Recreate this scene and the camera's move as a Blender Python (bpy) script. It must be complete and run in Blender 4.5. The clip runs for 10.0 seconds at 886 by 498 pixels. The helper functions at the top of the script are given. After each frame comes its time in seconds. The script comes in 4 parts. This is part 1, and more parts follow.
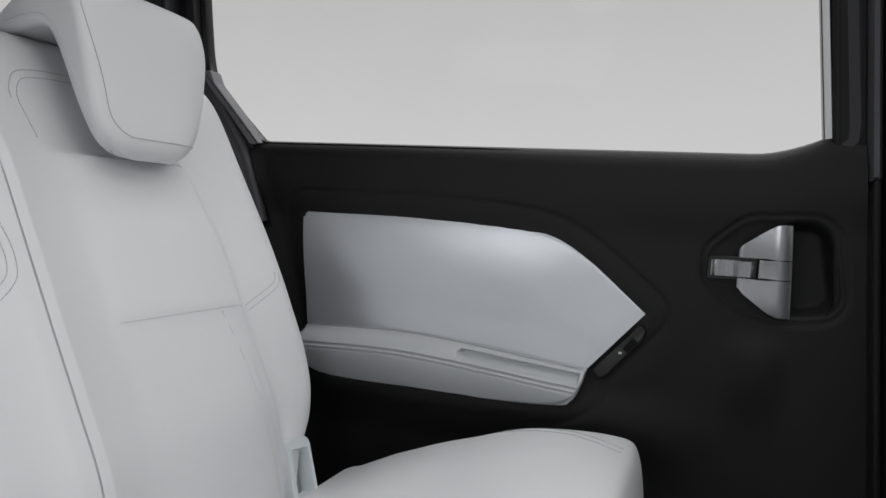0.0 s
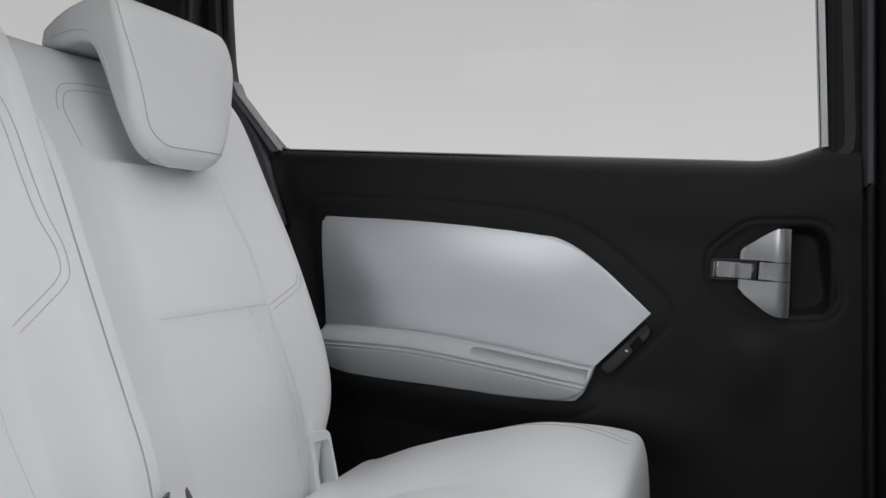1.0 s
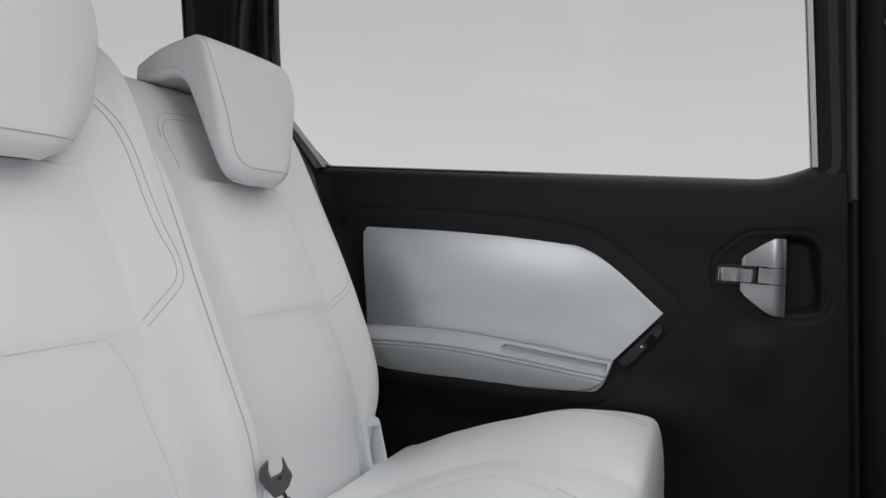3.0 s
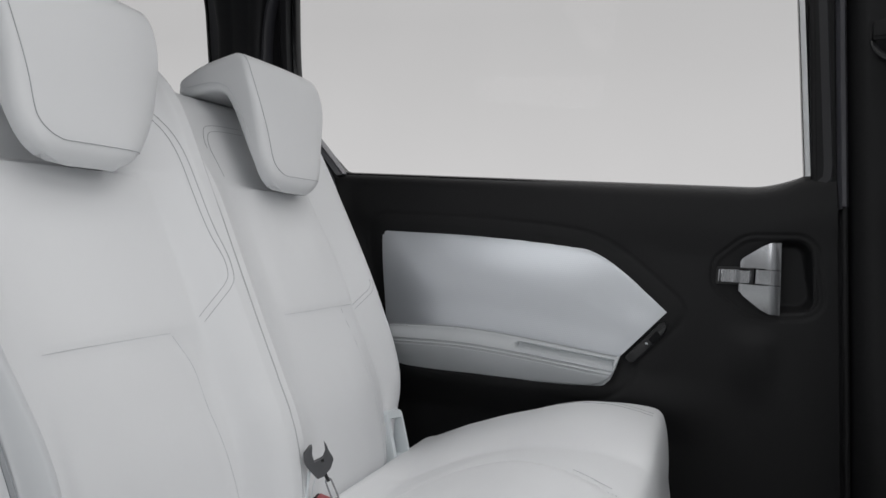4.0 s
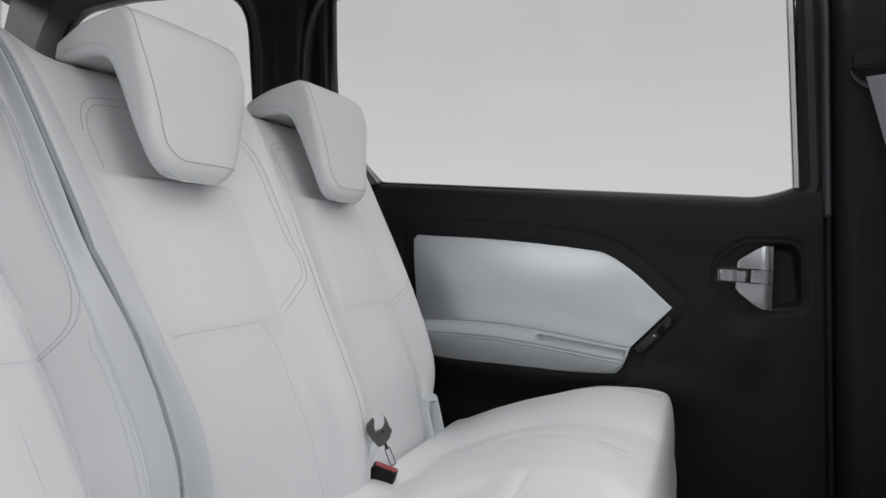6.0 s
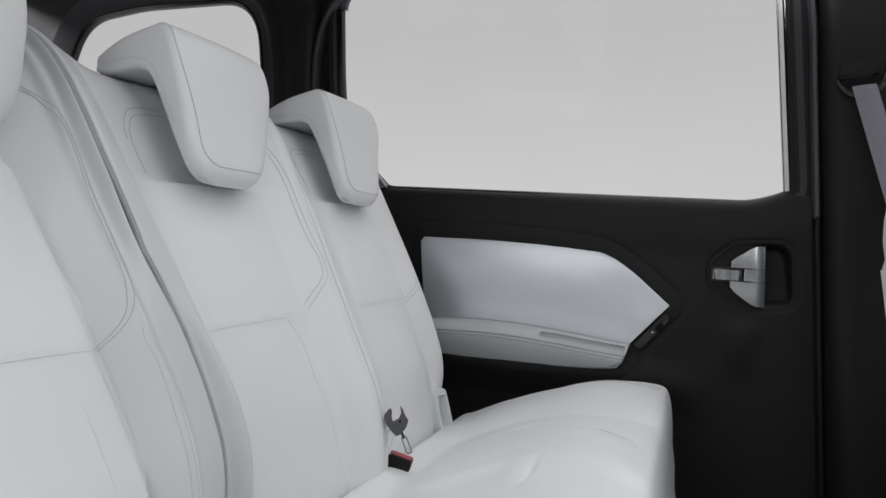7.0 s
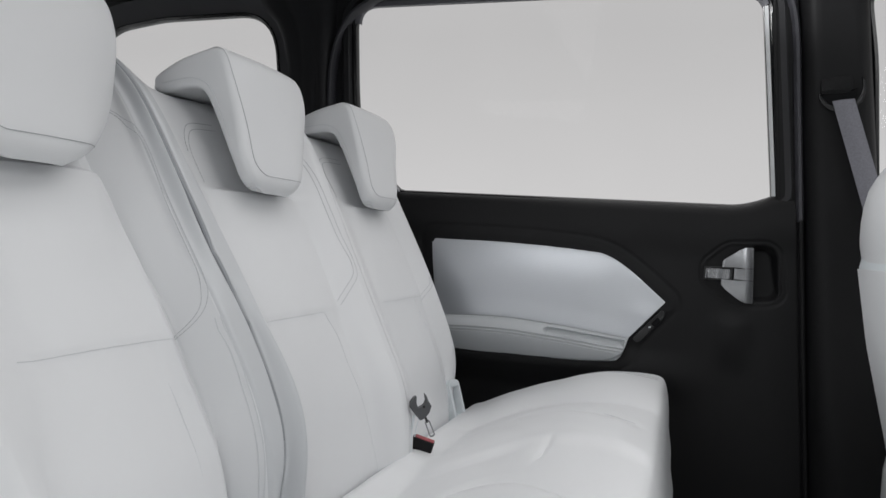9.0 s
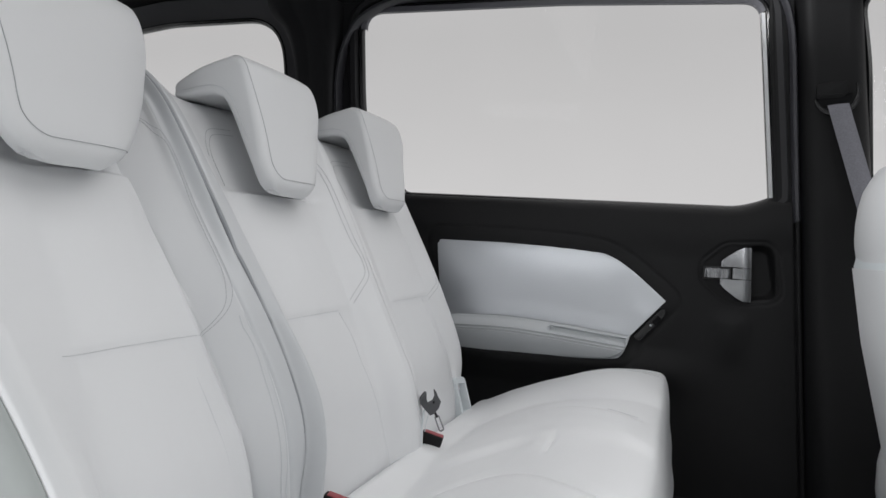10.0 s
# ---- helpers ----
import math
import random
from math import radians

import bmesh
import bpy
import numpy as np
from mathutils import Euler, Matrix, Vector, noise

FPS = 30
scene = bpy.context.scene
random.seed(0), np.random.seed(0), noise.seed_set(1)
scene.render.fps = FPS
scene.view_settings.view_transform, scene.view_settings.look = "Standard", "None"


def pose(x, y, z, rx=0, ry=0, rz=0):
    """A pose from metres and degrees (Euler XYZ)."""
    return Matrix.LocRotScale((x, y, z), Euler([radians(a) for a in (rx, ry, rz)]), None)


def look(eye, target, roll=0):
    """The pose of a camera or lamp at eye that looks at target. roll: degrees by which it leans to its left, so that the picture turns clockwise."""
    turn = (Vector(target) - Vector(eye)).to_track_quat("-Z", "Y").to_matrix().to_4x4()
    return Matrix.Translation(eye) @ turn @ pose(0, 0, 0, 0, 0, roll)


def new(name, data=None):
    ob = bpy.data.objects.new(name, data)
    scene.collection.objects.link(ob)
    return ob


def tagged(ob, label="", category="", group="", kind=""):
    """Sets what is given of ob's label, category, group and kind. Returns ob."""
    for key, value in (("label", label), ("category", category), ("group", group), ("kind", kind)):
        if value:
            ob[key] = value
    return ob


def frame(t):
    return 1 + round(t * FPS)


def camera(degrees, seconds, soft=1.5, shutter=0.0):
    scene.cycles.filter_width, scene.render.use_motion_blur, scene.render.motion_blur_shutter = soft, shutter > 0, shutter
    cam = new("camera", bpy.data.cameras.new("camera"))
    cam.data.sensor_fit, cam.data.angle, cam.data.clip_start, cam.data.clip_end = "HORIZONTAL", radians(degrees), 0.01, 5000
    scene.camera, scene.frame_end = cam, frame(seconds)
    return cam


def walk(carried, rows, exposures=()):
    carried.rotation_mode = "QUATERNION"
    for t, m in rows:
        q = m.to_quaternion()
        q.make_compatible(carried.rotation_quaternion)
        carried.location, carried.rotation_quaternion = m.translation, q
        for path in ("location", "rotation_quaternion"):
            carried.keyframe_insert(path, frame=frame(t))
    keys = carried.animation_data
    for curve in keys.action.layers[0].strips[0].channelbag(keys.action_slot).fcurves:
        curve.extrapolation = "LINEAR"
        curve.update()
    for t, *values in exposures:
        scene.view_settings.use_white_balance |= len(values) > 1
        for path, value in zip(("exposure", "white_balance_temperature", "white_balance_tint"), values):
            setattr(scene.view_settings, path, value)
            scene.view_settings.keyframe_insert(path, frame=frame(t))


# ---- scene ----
import functools

cam = camera(66.7, 10.0)
PATH = [
    (0, (-0.109, -1.129, 1.126), (-0.856, 0.723, 1.015), 3.7),
    (0.5, (-0.107, -1.155, 1.127), (-0.859, 0.695, 1.019), 3.7),
    (1, (-0.103, -1.187, 1.123), (-0.865, 0.66, 1.027), 3.7),
    (1.5, (-0.11, -1.225, 1.126), (-0.866, 0.624, 1.031), 3.7),
    (2, (-0.105, -1.263, 1.127), (-0.871, 0.582, 1.037), 3.7),
    (2.5, (-0.11, -1.307, 1.124), (-0.871, 0.541, 1.044), 3.7),
    (4, (-0.133, -1.456, 1.124), (-0.867, 0.404, 1.062), 3.8),
    (4.5, (-0.133, -1.505, 1.125), (-0.869, 0.354, 1.066), 3.8),
    (5, (-0.141, -1.551, 1.123), (-0.871, 0.311, 1.069), 3.8),
    (5.5, (-0.143, -1.599, 1.124), (-0.871, 0.264, 1.069), 3.9),
    (7, (-0.152, -1.725, 1.117), (-0.856, 0.146, 1.075), 3.8),
    (7.5, (-0.159, -1.759, 1.119), (-0.852, 0.117, 1.075), 3.9),
    (8, (-0.158, -1.795, 1.117), (-0.848, 0.082, 1.077), 3.8),
    (8.5, (-0.159, -1.83, 1.118), (-0.843, 0.049, 1.078), 3.8),
    (9, (-0.167, -1.859, 1.116), (-0.841, 0.023, 1.078), 3.8),
    (9.5, (-0.164, -1.887, 1.116), (-0.841, -0.005, 1.079), 3.7),
    (10, (-0.174, -1.909, 1.114), (-0.841, -0.024, 1.08), 3.7),
]
walk(cam, [(t, look(eye, target, roll)) for t, eye, target, roll in PATH])


# ---- world and light ----
world = bpy.data.worlds.new("studio_world")
scene.world = world
world.use_nodes = True
wn = world.node_tree.nodes
wn["Background"].inputs["Color"].default_value = (0.975, 0.985, 1.0, 1)
wn["Background"].inputs["Strength"].default_value = 0.34


def fill_lamp(name, eye, target, sx, sy, watts, colour=(1, 1, 1)):
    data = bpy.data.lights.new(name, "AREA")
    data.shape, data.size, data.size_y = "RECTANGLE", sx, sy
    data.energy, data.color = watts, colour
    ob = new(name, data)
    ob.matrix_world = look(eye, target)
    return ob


# Unseen area lamps, added only to light the cabin from outside.
fill_lamp("fill_key", (2.2, 1.2, 9.6), (1.8, 1.2, 0.9), 15.0, 13.0, 1090, (1.0, 1.0, 1.0))
fill_lamp("fill_front", (13.0, -3.0, 7.4), (-0.7, -0.6, 0.95), 5.5, 3.5, 185, (1.0, 1.0, 1.0))
fill_lamp("fill_side", (2.7, -12.5, 5.0), (-0.6, -0.3, 0.95), 1.7, 2.8, 90, (0.97, 0.985, 1.0))
fill_lamp("fill_left", (-4.8, -9.9, 4.7), (-0.4, -0.3, 1.0), 6.0, 2.4, 150, (0.97, 0.985, 1.0))
# Added to brighten the back of the front seat.
fill_lamp("fill_back", (-8.8, -8.6, 4.8), (0.2, -0.5, 1.05), 2.2, 1.2, 950, (0.98, 0.99, 1.0))

# ---- materials ----


def material(name, colour, rough=0.5, metal=0.0, spec=0.5, grain=900.0, bump=0.15, vary=0.06, big=6.0, rough_vary=0.08):
    """A surface with a fine grain in relief and a slow unevenness in tone and gloss."""
    m = bpy.data.materials.new(name)
    m.use_nodes = True
    nt = m.node_tree
    n, l = nt.nodes, nt.links
    b = n["Principled BSDF"]
    b.inputs["Metallic"].default_value = metal
    b.inputs["Specular IOR Level"].default_value = spec
    tc = n.new("ShaderNodeTexCoord")
    slow = n.new("ShaderNodeTexNoise")
    slow.inputs["Scale"].default_value = big
    slow.inputs["Detail"].default_value = 3
    l.new(tc.outputs["Object"], slow.inputs["Vector"])
    mix = n.new("ShaderNodeMix")
    mix.data_type = "RGBA"
    lo = [c * (1 - vary) for c in colour]
    hi = [min(1, c * (1 + vary)) for c in colour]
    mix.inputs["A"].default_value = (*lo, 1)
    mix.inputs["B"].default_value = (*hi, 1)
    l.new(slow.outputs["Fac"], mix.inputs["Factor"])
    l.new(mix.outputs["Result"], b.inputs["Base Color"])
    fine = n.new("ShaderNodeTexNoise")
    fine.inputs["Scale"].default_value = grain
    fine.inputs["Detail"].default_value = 2
    l.new(tc.outputs["Object"], fine.inputs["Vector"])
    mr = n.new("ShaderNodeMapRange")
    mr.inputs["To Min"].default_value = max(0.02, rough - rough_vary)
    mr.inputs["To Max"].default_value = min(1, rough + rough_vary)
    l.new(slow.outputs["Fac"], mr.inputs["Value"])
    l.new(mr.outputs["Result"], b.inputs["Roughness"])
    bp = n.new("ShaderNodeBump")
    bp.inputs["Strength"].default_value = bump
    bp.inputs["Distance"].default_value = 0.0006
    l.new(fine.outputs["Fac"], bp.inputs["Height"])
    l.new(bp.outputs["Normal"], b.inputs["Normal"])
    return m


LEATHER = material("white_leather", (0.71, 0.718, 0.73), 0.46, grain=1100, bump=0.12, vary=0.02, big=5)
LEATHER_ARM = material("grey_white_leather", (0.52, 0.54, 0.555), 0.42, grain=1100, bump=0.15, vary=0.03)
THREAD = material("grey_thread", (0.45, 0.46, 0.475), 0.7, grain=2500, bump=0.3)
# Dark grey that paints in the shade of the split and the anchor slot.
RECESS_SHADE = material("grey_recess_shade", (0.29, 0.305, 0.32), 0.6, grain=1200, bump=0.1)
PIPING = material("pale_blue_grey_vinyl", (0.62, 0.635, 0.65), 0.45, grain=1200, bump=0.1, vary=0.03)
# Leather darkened and blued: the shade on the edge strips put into colour.
EDGE_SHADE = material("shaded_edge_leather", (0.56, 0.575, 0.592), 0.45, grain=1200, bump=0.1, vary=0.03)
BLACK = material("black_soft_plastic", (0.0105, 0.0105, 0.0112), 0.54, spec=0.20, grain=1600, bump=0.35, vary=0.1)
GLOSS = material("gloss_black_plastic", (0.008, 0.008, 0.009), 0.22, spec=0.5, grain=1600, bump=0.05, vary=0.1)
PILLAR = material("charcoal_trim", (0.025, 0.025, 0.0275), 0.50, spec=0.30, grain=1400, bump=0.35, vary=0.1)
RUBBER = material("grey_rubber_seal", (0.052, 0.052, 0.060), 0.45, spec=0.4, grain=700, bump=0.2)
METAL = material("brushed_aluminium", (0.30, 0.305, 0.315), 0.25, metal=1.0, grain=400, bump=0.08, vary=0.05)
ALLOY = material("pale_alloy", (0.72, 0.73, 0.74), 0.5, metal=0.0, grain=900, bump=0.05, vary=0.03)
GREY_TRIM = material("grey_window_trim", (0.11, 0.11, 0.125), 0.4, grain=900, bump=0.1)
STRIP_GREY = material("grey_corner_rubber", (0.20, 0.20, 0.215), 0.5, grain=900, bump=0.15)
WEBBING = material("grey_belt_webbing", (0.185, 0.185, 0.21), 0.75, grain=900, bump=0.6, vary=0.30, big=260)
WHITE_PLASTIC = material("white_plastic", (0.66, 0.70, 0.72), 0.4, grain=900, bump=0.05, vary=0.02)
GREY_PLASTIC = material("dark_grey_plastic", (0.075, 0.076, 0.082), 0.5, grain=900, bump=0.2)
RED = material("red_plastic", (0.30, 0.04, 0.05), 0.35, grain=900, bump=0.05)
HEADLINER = material("grey_headliner_cloth", (0.10, 0.10, 0.106), 0.9, spec=0.1, grain=1500, bump=0.5)
CARPET = material("black_carpet", (0.012, 0.012, 0.013), 0.95, spec=0.1, grain=900, bump=1.0, vary=0.2)
SIDE_GREY = material("grey_wing_side", (0.34, 0.36, 0.355), 0.5, grain=900, bump=0.1, vary=0.06)
STUDIO = material("studio_floor_paint", (0.55, 0.56, 0.56), 0.6, grain=60, bump=0.1, vary=0.04)


def dotted_fabric(name, colour):
    """Woven fabric with a hexagonal field of small raised dots."""
    m = material(name, colour, 0.31, metal=0.75, spec=0.6, grain=2200, bump=0.2, vary=0.03)
    nt = m.node_tree
    n, l = nt.nodes, nt.links
    b = n["Principled BSDF"]
    tc = n.new("ShaderNodeTexCoord")
    sep = n.new("ShaderNodeSeparateXYZ")
    l.new(tc.outputs["Object"], sep.inputs["Vector"])
    total = None
    for angle in (90, 210, 330):
        k = 2 * math.pi / 0.0042
        terms = []
        for socket, w in (("X", math.cos(radians(angle)) * k), ("Z", math.sin(radians(angle)) * k)):
            mul = n.new("ShaderNodeMath")
            mul.operation = "MULTIPLY"
            mul.inputs[1].default_value = w
            l.new(sep.outputs[socket], mul.inputs[0])
            terms.append(mul)
        add = n.new("ShaderNodeMath")
        add.operation = "ADD"
        l.new(terms[0].outputs[0], add.inputs[0])
        l.new(terms[1].outputs[0], add.inputs[1])
        cos = n.new("ShaderNodeMath")
        cos.operation = "COSINE"
        l.new(add.outputs[0], cos.inputs[0])
        if total is None:
            total = cos
        else:
            s = n.new("ShaderNodeMath")
            s.operation = "ADD"
            l.new(total.outputs[0], s.inputs[0])
            l.new(cos.outputs[0], s.inputs[1])
            total = s
    mr = n.new("ShaderNodeMapRange")
    mr.inputs["From Min"].default_value = -1.5
    mr.inputs["From Max"].default_value = 3.0
    l.new(total.outputs[0], mr.inputs["Value"])
    bp = n.new("ShaderNodeBump")
    bp.inputs["Strength"].default_value = 0.18
    bp.inputs["Distance"].default_value = 0.0012
    l.new(mr.outputs["Result"], bp.inputs["Height"])
    l.new(bp.outputs["Normal"], b.inputs["Normal"])
    return m


FABRIC = dotted_fabric("silver_dotted_fabric", (0.60, 0.62, 0.65))


def glass_material():
    m = bpy.data.materials.new("window_glass")
    m.use_nodes = True
    n, l = m.node_tree.nodes, m.node_tree.links
    n.remove(n["Principled BSDF"])
    clear = n.new("ShaderNodeBsdfTransparent")
    clear.inputs["Color"].default_value = (0.985, 0.98, 0.98, 1)
    gloss = n.new("ShaderNodeBsdfGlossy")
    gloss.inputs["Roughness"].default_value = 0.02
    mix = n.new("ShaderNodeMixShader")
    mix.inputs["Fac"].default_value = 0.0025
    l.new(clear.outputs[0], mix.inputs[1])
    l.new(gloss.outputs[0], mix.inputs[2])
    l.new(mix.outputs[0], n["Material Output"].inputs["Surface"])
    return m


GLASS = glass_material()


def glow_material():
    """The studio wall, glowing in place of being lit: pale grey, a little brighter towards the floor."""
    m = bpy.data.materials.new("glowing_studio_wall")
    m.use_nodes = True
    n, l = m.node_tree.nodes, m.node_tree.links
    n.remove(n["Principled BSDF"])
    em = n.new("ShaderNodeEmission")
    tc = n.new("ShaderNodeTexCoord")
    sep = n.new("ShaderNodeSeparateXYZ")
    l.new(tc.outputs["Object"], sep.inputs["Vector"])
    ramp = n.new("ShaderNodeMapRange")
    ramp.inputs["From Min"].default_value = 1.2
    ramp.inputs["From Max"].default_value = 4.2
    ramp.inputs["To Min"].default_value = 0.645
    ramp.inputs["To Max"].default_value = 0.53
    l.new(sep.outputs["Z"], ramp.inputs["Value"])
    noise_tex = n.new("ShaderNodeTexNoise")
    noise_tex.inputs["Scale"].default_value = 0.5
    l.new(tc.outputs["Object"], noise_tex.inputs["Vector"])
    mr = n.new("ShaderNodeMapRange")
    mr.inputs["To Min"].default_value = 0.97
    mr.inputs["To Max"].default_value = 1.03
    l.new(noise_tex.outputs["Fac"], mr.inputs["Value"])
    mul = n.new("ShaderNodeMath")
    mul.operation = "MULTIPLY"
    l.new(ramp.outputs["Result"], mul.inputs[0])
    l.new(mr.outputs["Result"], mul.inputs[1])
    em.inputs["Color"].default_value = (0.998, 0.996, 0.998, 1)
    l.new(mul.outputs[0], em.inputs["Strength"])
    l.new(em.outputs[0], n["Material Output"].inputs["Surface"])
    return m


GLOW = glow_material()

# ---- mesh helpers ----


def part(name, bm, mat, parent=None, label="", smooth=True, angle=40):
    """Links a bmesh as one mesh object, under a thing or a part."""
    me = bpy.data.meshes.new(name)
    bmesh.ops.recalc_face_normals(bm, faces=bm.faces)
    if smooth:
        for f in bm.faces:
            f.smooth = True
        for e in bm.edges:
            if len(e.link_faces) == 2 and e.calc_face_angle(0) > radians(angle):
                e.smooth = False
    bm.to_mesh(me)
    bm.free()
    me.materials.append(mat)
    ob = new(name, me)
    if parent is not None:
        ob.parent = parent
    if label:
        tagged(ob, label)
    return ob


def thing(name, label, category, group="", kind=""):
    return tagged(new(name), label, category, group, kind)


def sheet(us, vs, fn, bm=None, flip=False):
    """A grid of quads through fn(u, v)."""
    bm = bm or bmesh.new()
    rows = [[bm.verts.new(fn(u, v)) for v in vs] for u in us]
    for i in range(len(us) - 1):
        for j in range(len(vs) - 1):
            bm.faces.new((rows[i][j], rows[i + 1][j], rows[i + 1][j + 1], rows[i][j + 1]))
    return bm, rows


def stitch_back(bm, front, back):
    """Joins the rims of two equal grids."""
    n, m = len(front), len(front[0])
    ring = [(i, 0) for i in range(n)] + [(n - 1, j) for j in range(1, m)] + [(i, m - 1) for i in range(n - 2, -1, -1)] + [(0, j) for j in range(m - 2, 0, -1)]
    for a, b in zip(ring, ring[1:] + ring[:1]):
        bm.faces.new((front[a[0]][a[1]], front[b[0]][b[1]], back[b[0]][b[1]], back[a[0]][a[1]]))


def tube(points, r, sides=6, bm=None, closed=False):
    bm = bm or bmesh.new()
    pts = [Vector(p) for p in points]
    n = len(pts)
    rings = []
    side = None
    for i, p in enumerate(pts):
        if closed:
            d = pts[(i + 1) % n] - pts[i - 1]
        else:
            d = pts[min(i + 1, n - 1)] - pts[max(i - 1, 0)]
        d.normalize()
        if side is None:
            side = d.orthogonal().normalized()
        side = (side - d * side.dot(d)).normalized()
        up = d.cross(side)
        rings.append([bm.verts.new(p + (side * math.cos(2 * math.pi * k / sides) + up * math.sin(2 * math.pi * k / sides)) * r) for k in range(sides)])
    pairs = list(zip(rings, rings[1:])) + ([(rings[-1], rings[0])] if closed else [])
    for a, b in pairs:
        for k in range(sides):
            bm.faces.new((a[k], a[(k + 1) % sides], b[(k + 1) % sides], b[k]))
    if not closed:
        bm.faces.new(rings[0][::-1])
        bm.faces.new(rings[-1])
    return bm


def smooth_line(points, steps=10):
    """Catmull-Rom through the points, of any dimension."""
    P = [np.array(p, float) for p in points]
    out = []
    for i in range(len(P) - 1):
        a, b, c, d = P[max(i - 1, 0)], P[i], P[i + 1], P[min(i + 2, len(P) - 1)]
        for k in range(steps):
            t = k / steps
            out.append(0.5 * (2 * b + (c - a) * t + (2 * a - 5 * b + 4 * c - d) * t * t + (3 * b - a - 3 * c + d) * t ** 3))
    out.append(P[-1])
    return out


def resample(points, step):
    P = [np.array(p, float) for p in points]
    d = [0.0]
    for a, b in zip(P, P[1:]):
        d.append(d[-1] + float(np.linalg.norm(b - a)))
    n = max(2, int(round(d[-1] / step)) + 1)
    cols = [np.interp(np.linspace(0, d[-1], n), d, [p[k] for p in P]) for k in range(len(P[0]))]
    return [tuple(c) for c in zip(*cols)]


def prism(outline, y0, y1, bm=None, bevel=0.0, segs=2):
    """A solid from an outline in x, z, from y0 to y1."""
    bm = bm or bmesh.new()
    lo = [bm.verts.new((x, y0, z)) for x, z in outline]
    hi = [bm.verts.new((x, y1, z)) for x, z in outline]
    n = len(outline)
    made = [bm.faces.new(lo), bm.faces.new(hi[::-1])]
    for i in range(n):
        bm.faces.new((lo[i], hi[i], hi[(i + 1) % n], lo[(i + 1) % n]))
    if bevel:
        bmesh.ops.recalc_face_normals(bm, faces=bm.faces)
        edges = [e for f in made for e in f.edges]
        bmesh.ops.bevel(bm, geom=list(set(edges)), offset=bevel, segments=segs, affect="EDGES", profile=0.6)
    return bm


def box(x0, x1, y0, y1, z0, z1, bevel=0.0, bm=None, segs=3):
    own = bmesh.new()
    bmesh.ops.create_cube(own, size=1, matrix=Matrix.Translation(((x0 + x1) / 2, (y0 + y1) / 2, (z0 + z1) / 2)) @ Matrix.Diagonal((x1 - x0, y1 - y0, z1 - z0, 1)))
    if bevel:
        bmesh.ops.bevel(own, geom=own.edges[:], offset=bevel, segments=segs, affect="EDGES", profile=0.6)
    return own


def round_poly(points, r, n=5):
    """Rounds the corners of a closed outline; r: one radius or one a corner."""
    P = [np.array(p, float) for p in points]
    out = []
    for i, p in enumerate(P):
        a, b = P[i - 1], P[(i + 1) % len(P)]
        rr = r[i] if isinstance(r, (list, tuple)) else r
        da, db = np.linalg.norm(a - p), np.linalg.norm(b - p)
        q = min(rr, da * 0.48, db * 0.48)
        s, e = p + (a - p) / da * q, p + (b - p) / db * q
        for k in range(n + 1):
            t = k / n
            out.append(tuple((1 - t) ** 2 * s + 2 * t * (1 - t) * p + t * t * e))
    return out


def step01(a, b, x):
    t = min(1.0, max(0.0, (x - a) / (b - a)))
    return t * t * (3 - 2 * t)


def bump1(x, w):
    """1 at 0, falling to 0 at +-w."""
    t = abs(x) / w
    return 0.0 if t >= 1 else (1 - t * t) ** 2


def poly_dist(x, z, poly):
    """Signed distance to a closed outline, above 0 inside."""
    best, inside = 1e9, False
    n = len(poly)
    for i in range(n):
        x0, z0 = poly[i]
        x1, z1 = poly[(i + 1) % n]
        dx, dz = x1 - x0, z1 - z0
        t = min(1, max(0, ((x - x0) * dx + (z - z0) * dz) / (dx * dx + dz * dz + 1e-12)))
        d = (x - x0 - t * dx) ** 2 + (z - z0 - t * dz) ** 2
        best = min(best, d)
        if (z0 > z) != (z1 > z) and x < (x1 - x0) * (z - z0) / (z1 - z0) + x0:
            inside = not inside
    return math.sqrt(best) * (1 if inside else -1)


def lin(x, xs, ys):
    return float(np.interp(x, xs, ys))


# ---- the studio round the car ----
bm = bmesh.new()
sheet([-14, 14], [-14, 6.5], lambda x, y: (x, y, 0), bm)
tagged(part("ground", bm, STUDIO), "pale grey painted studio floor under the car", "floor", kind="structure")
bm = bmesh.new()
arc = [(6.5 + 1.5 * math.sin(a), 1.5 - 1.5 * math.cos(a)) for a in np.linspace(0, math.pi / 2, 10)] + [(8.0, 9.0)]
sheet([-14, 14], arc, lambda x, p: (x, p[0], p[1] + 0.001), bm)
tagged(part("backdrop", bm, GLOW), "pale grey studio wall behind the car, glowing by itself", "backdrop", kind="structure")

# ---- the car's shell ----
FLOOR_Z, ROOF_Z = 0.40, 1.90


def lean(z):
    """How far the door's front edge and the middle pillar lean to the rear."""
    return -0.083 * (z - 1.2)


def ring_loft(outline, profile, bm=None):
    """A moulding round a closed outline (x, z): profile rows of (offset outwards, y)."""
    bm = bm or bmesh.new()
    P = [Vector((p[0], p[1])) for p in outline]
    n = len(P)
    area = sum(P[i].x * P[(i + 1) % n].y - P[(i + 1) % n].x * P[i].y for i in range(n))
    sign = 1 if area > 0 else -1
    normals = []
    for i in range(n):
        d = (P[(i + 1) % n] - P[i - 1]).normalized()
        normals.append(Vector((d.y, -d.x)) * sign)
    rings = [[bm.verts.new((p.x + q.x * off, y, p.y + q.y * off)) for p, q in zip(P, normals)] for off, y in profile]
    for a, b in zip(rings, rings[1:]):
        for i in range(n):
            bm.faces.new((a[i], a[(i + 1) % n], b[(i + 1) % n], b[i]))
    return bm


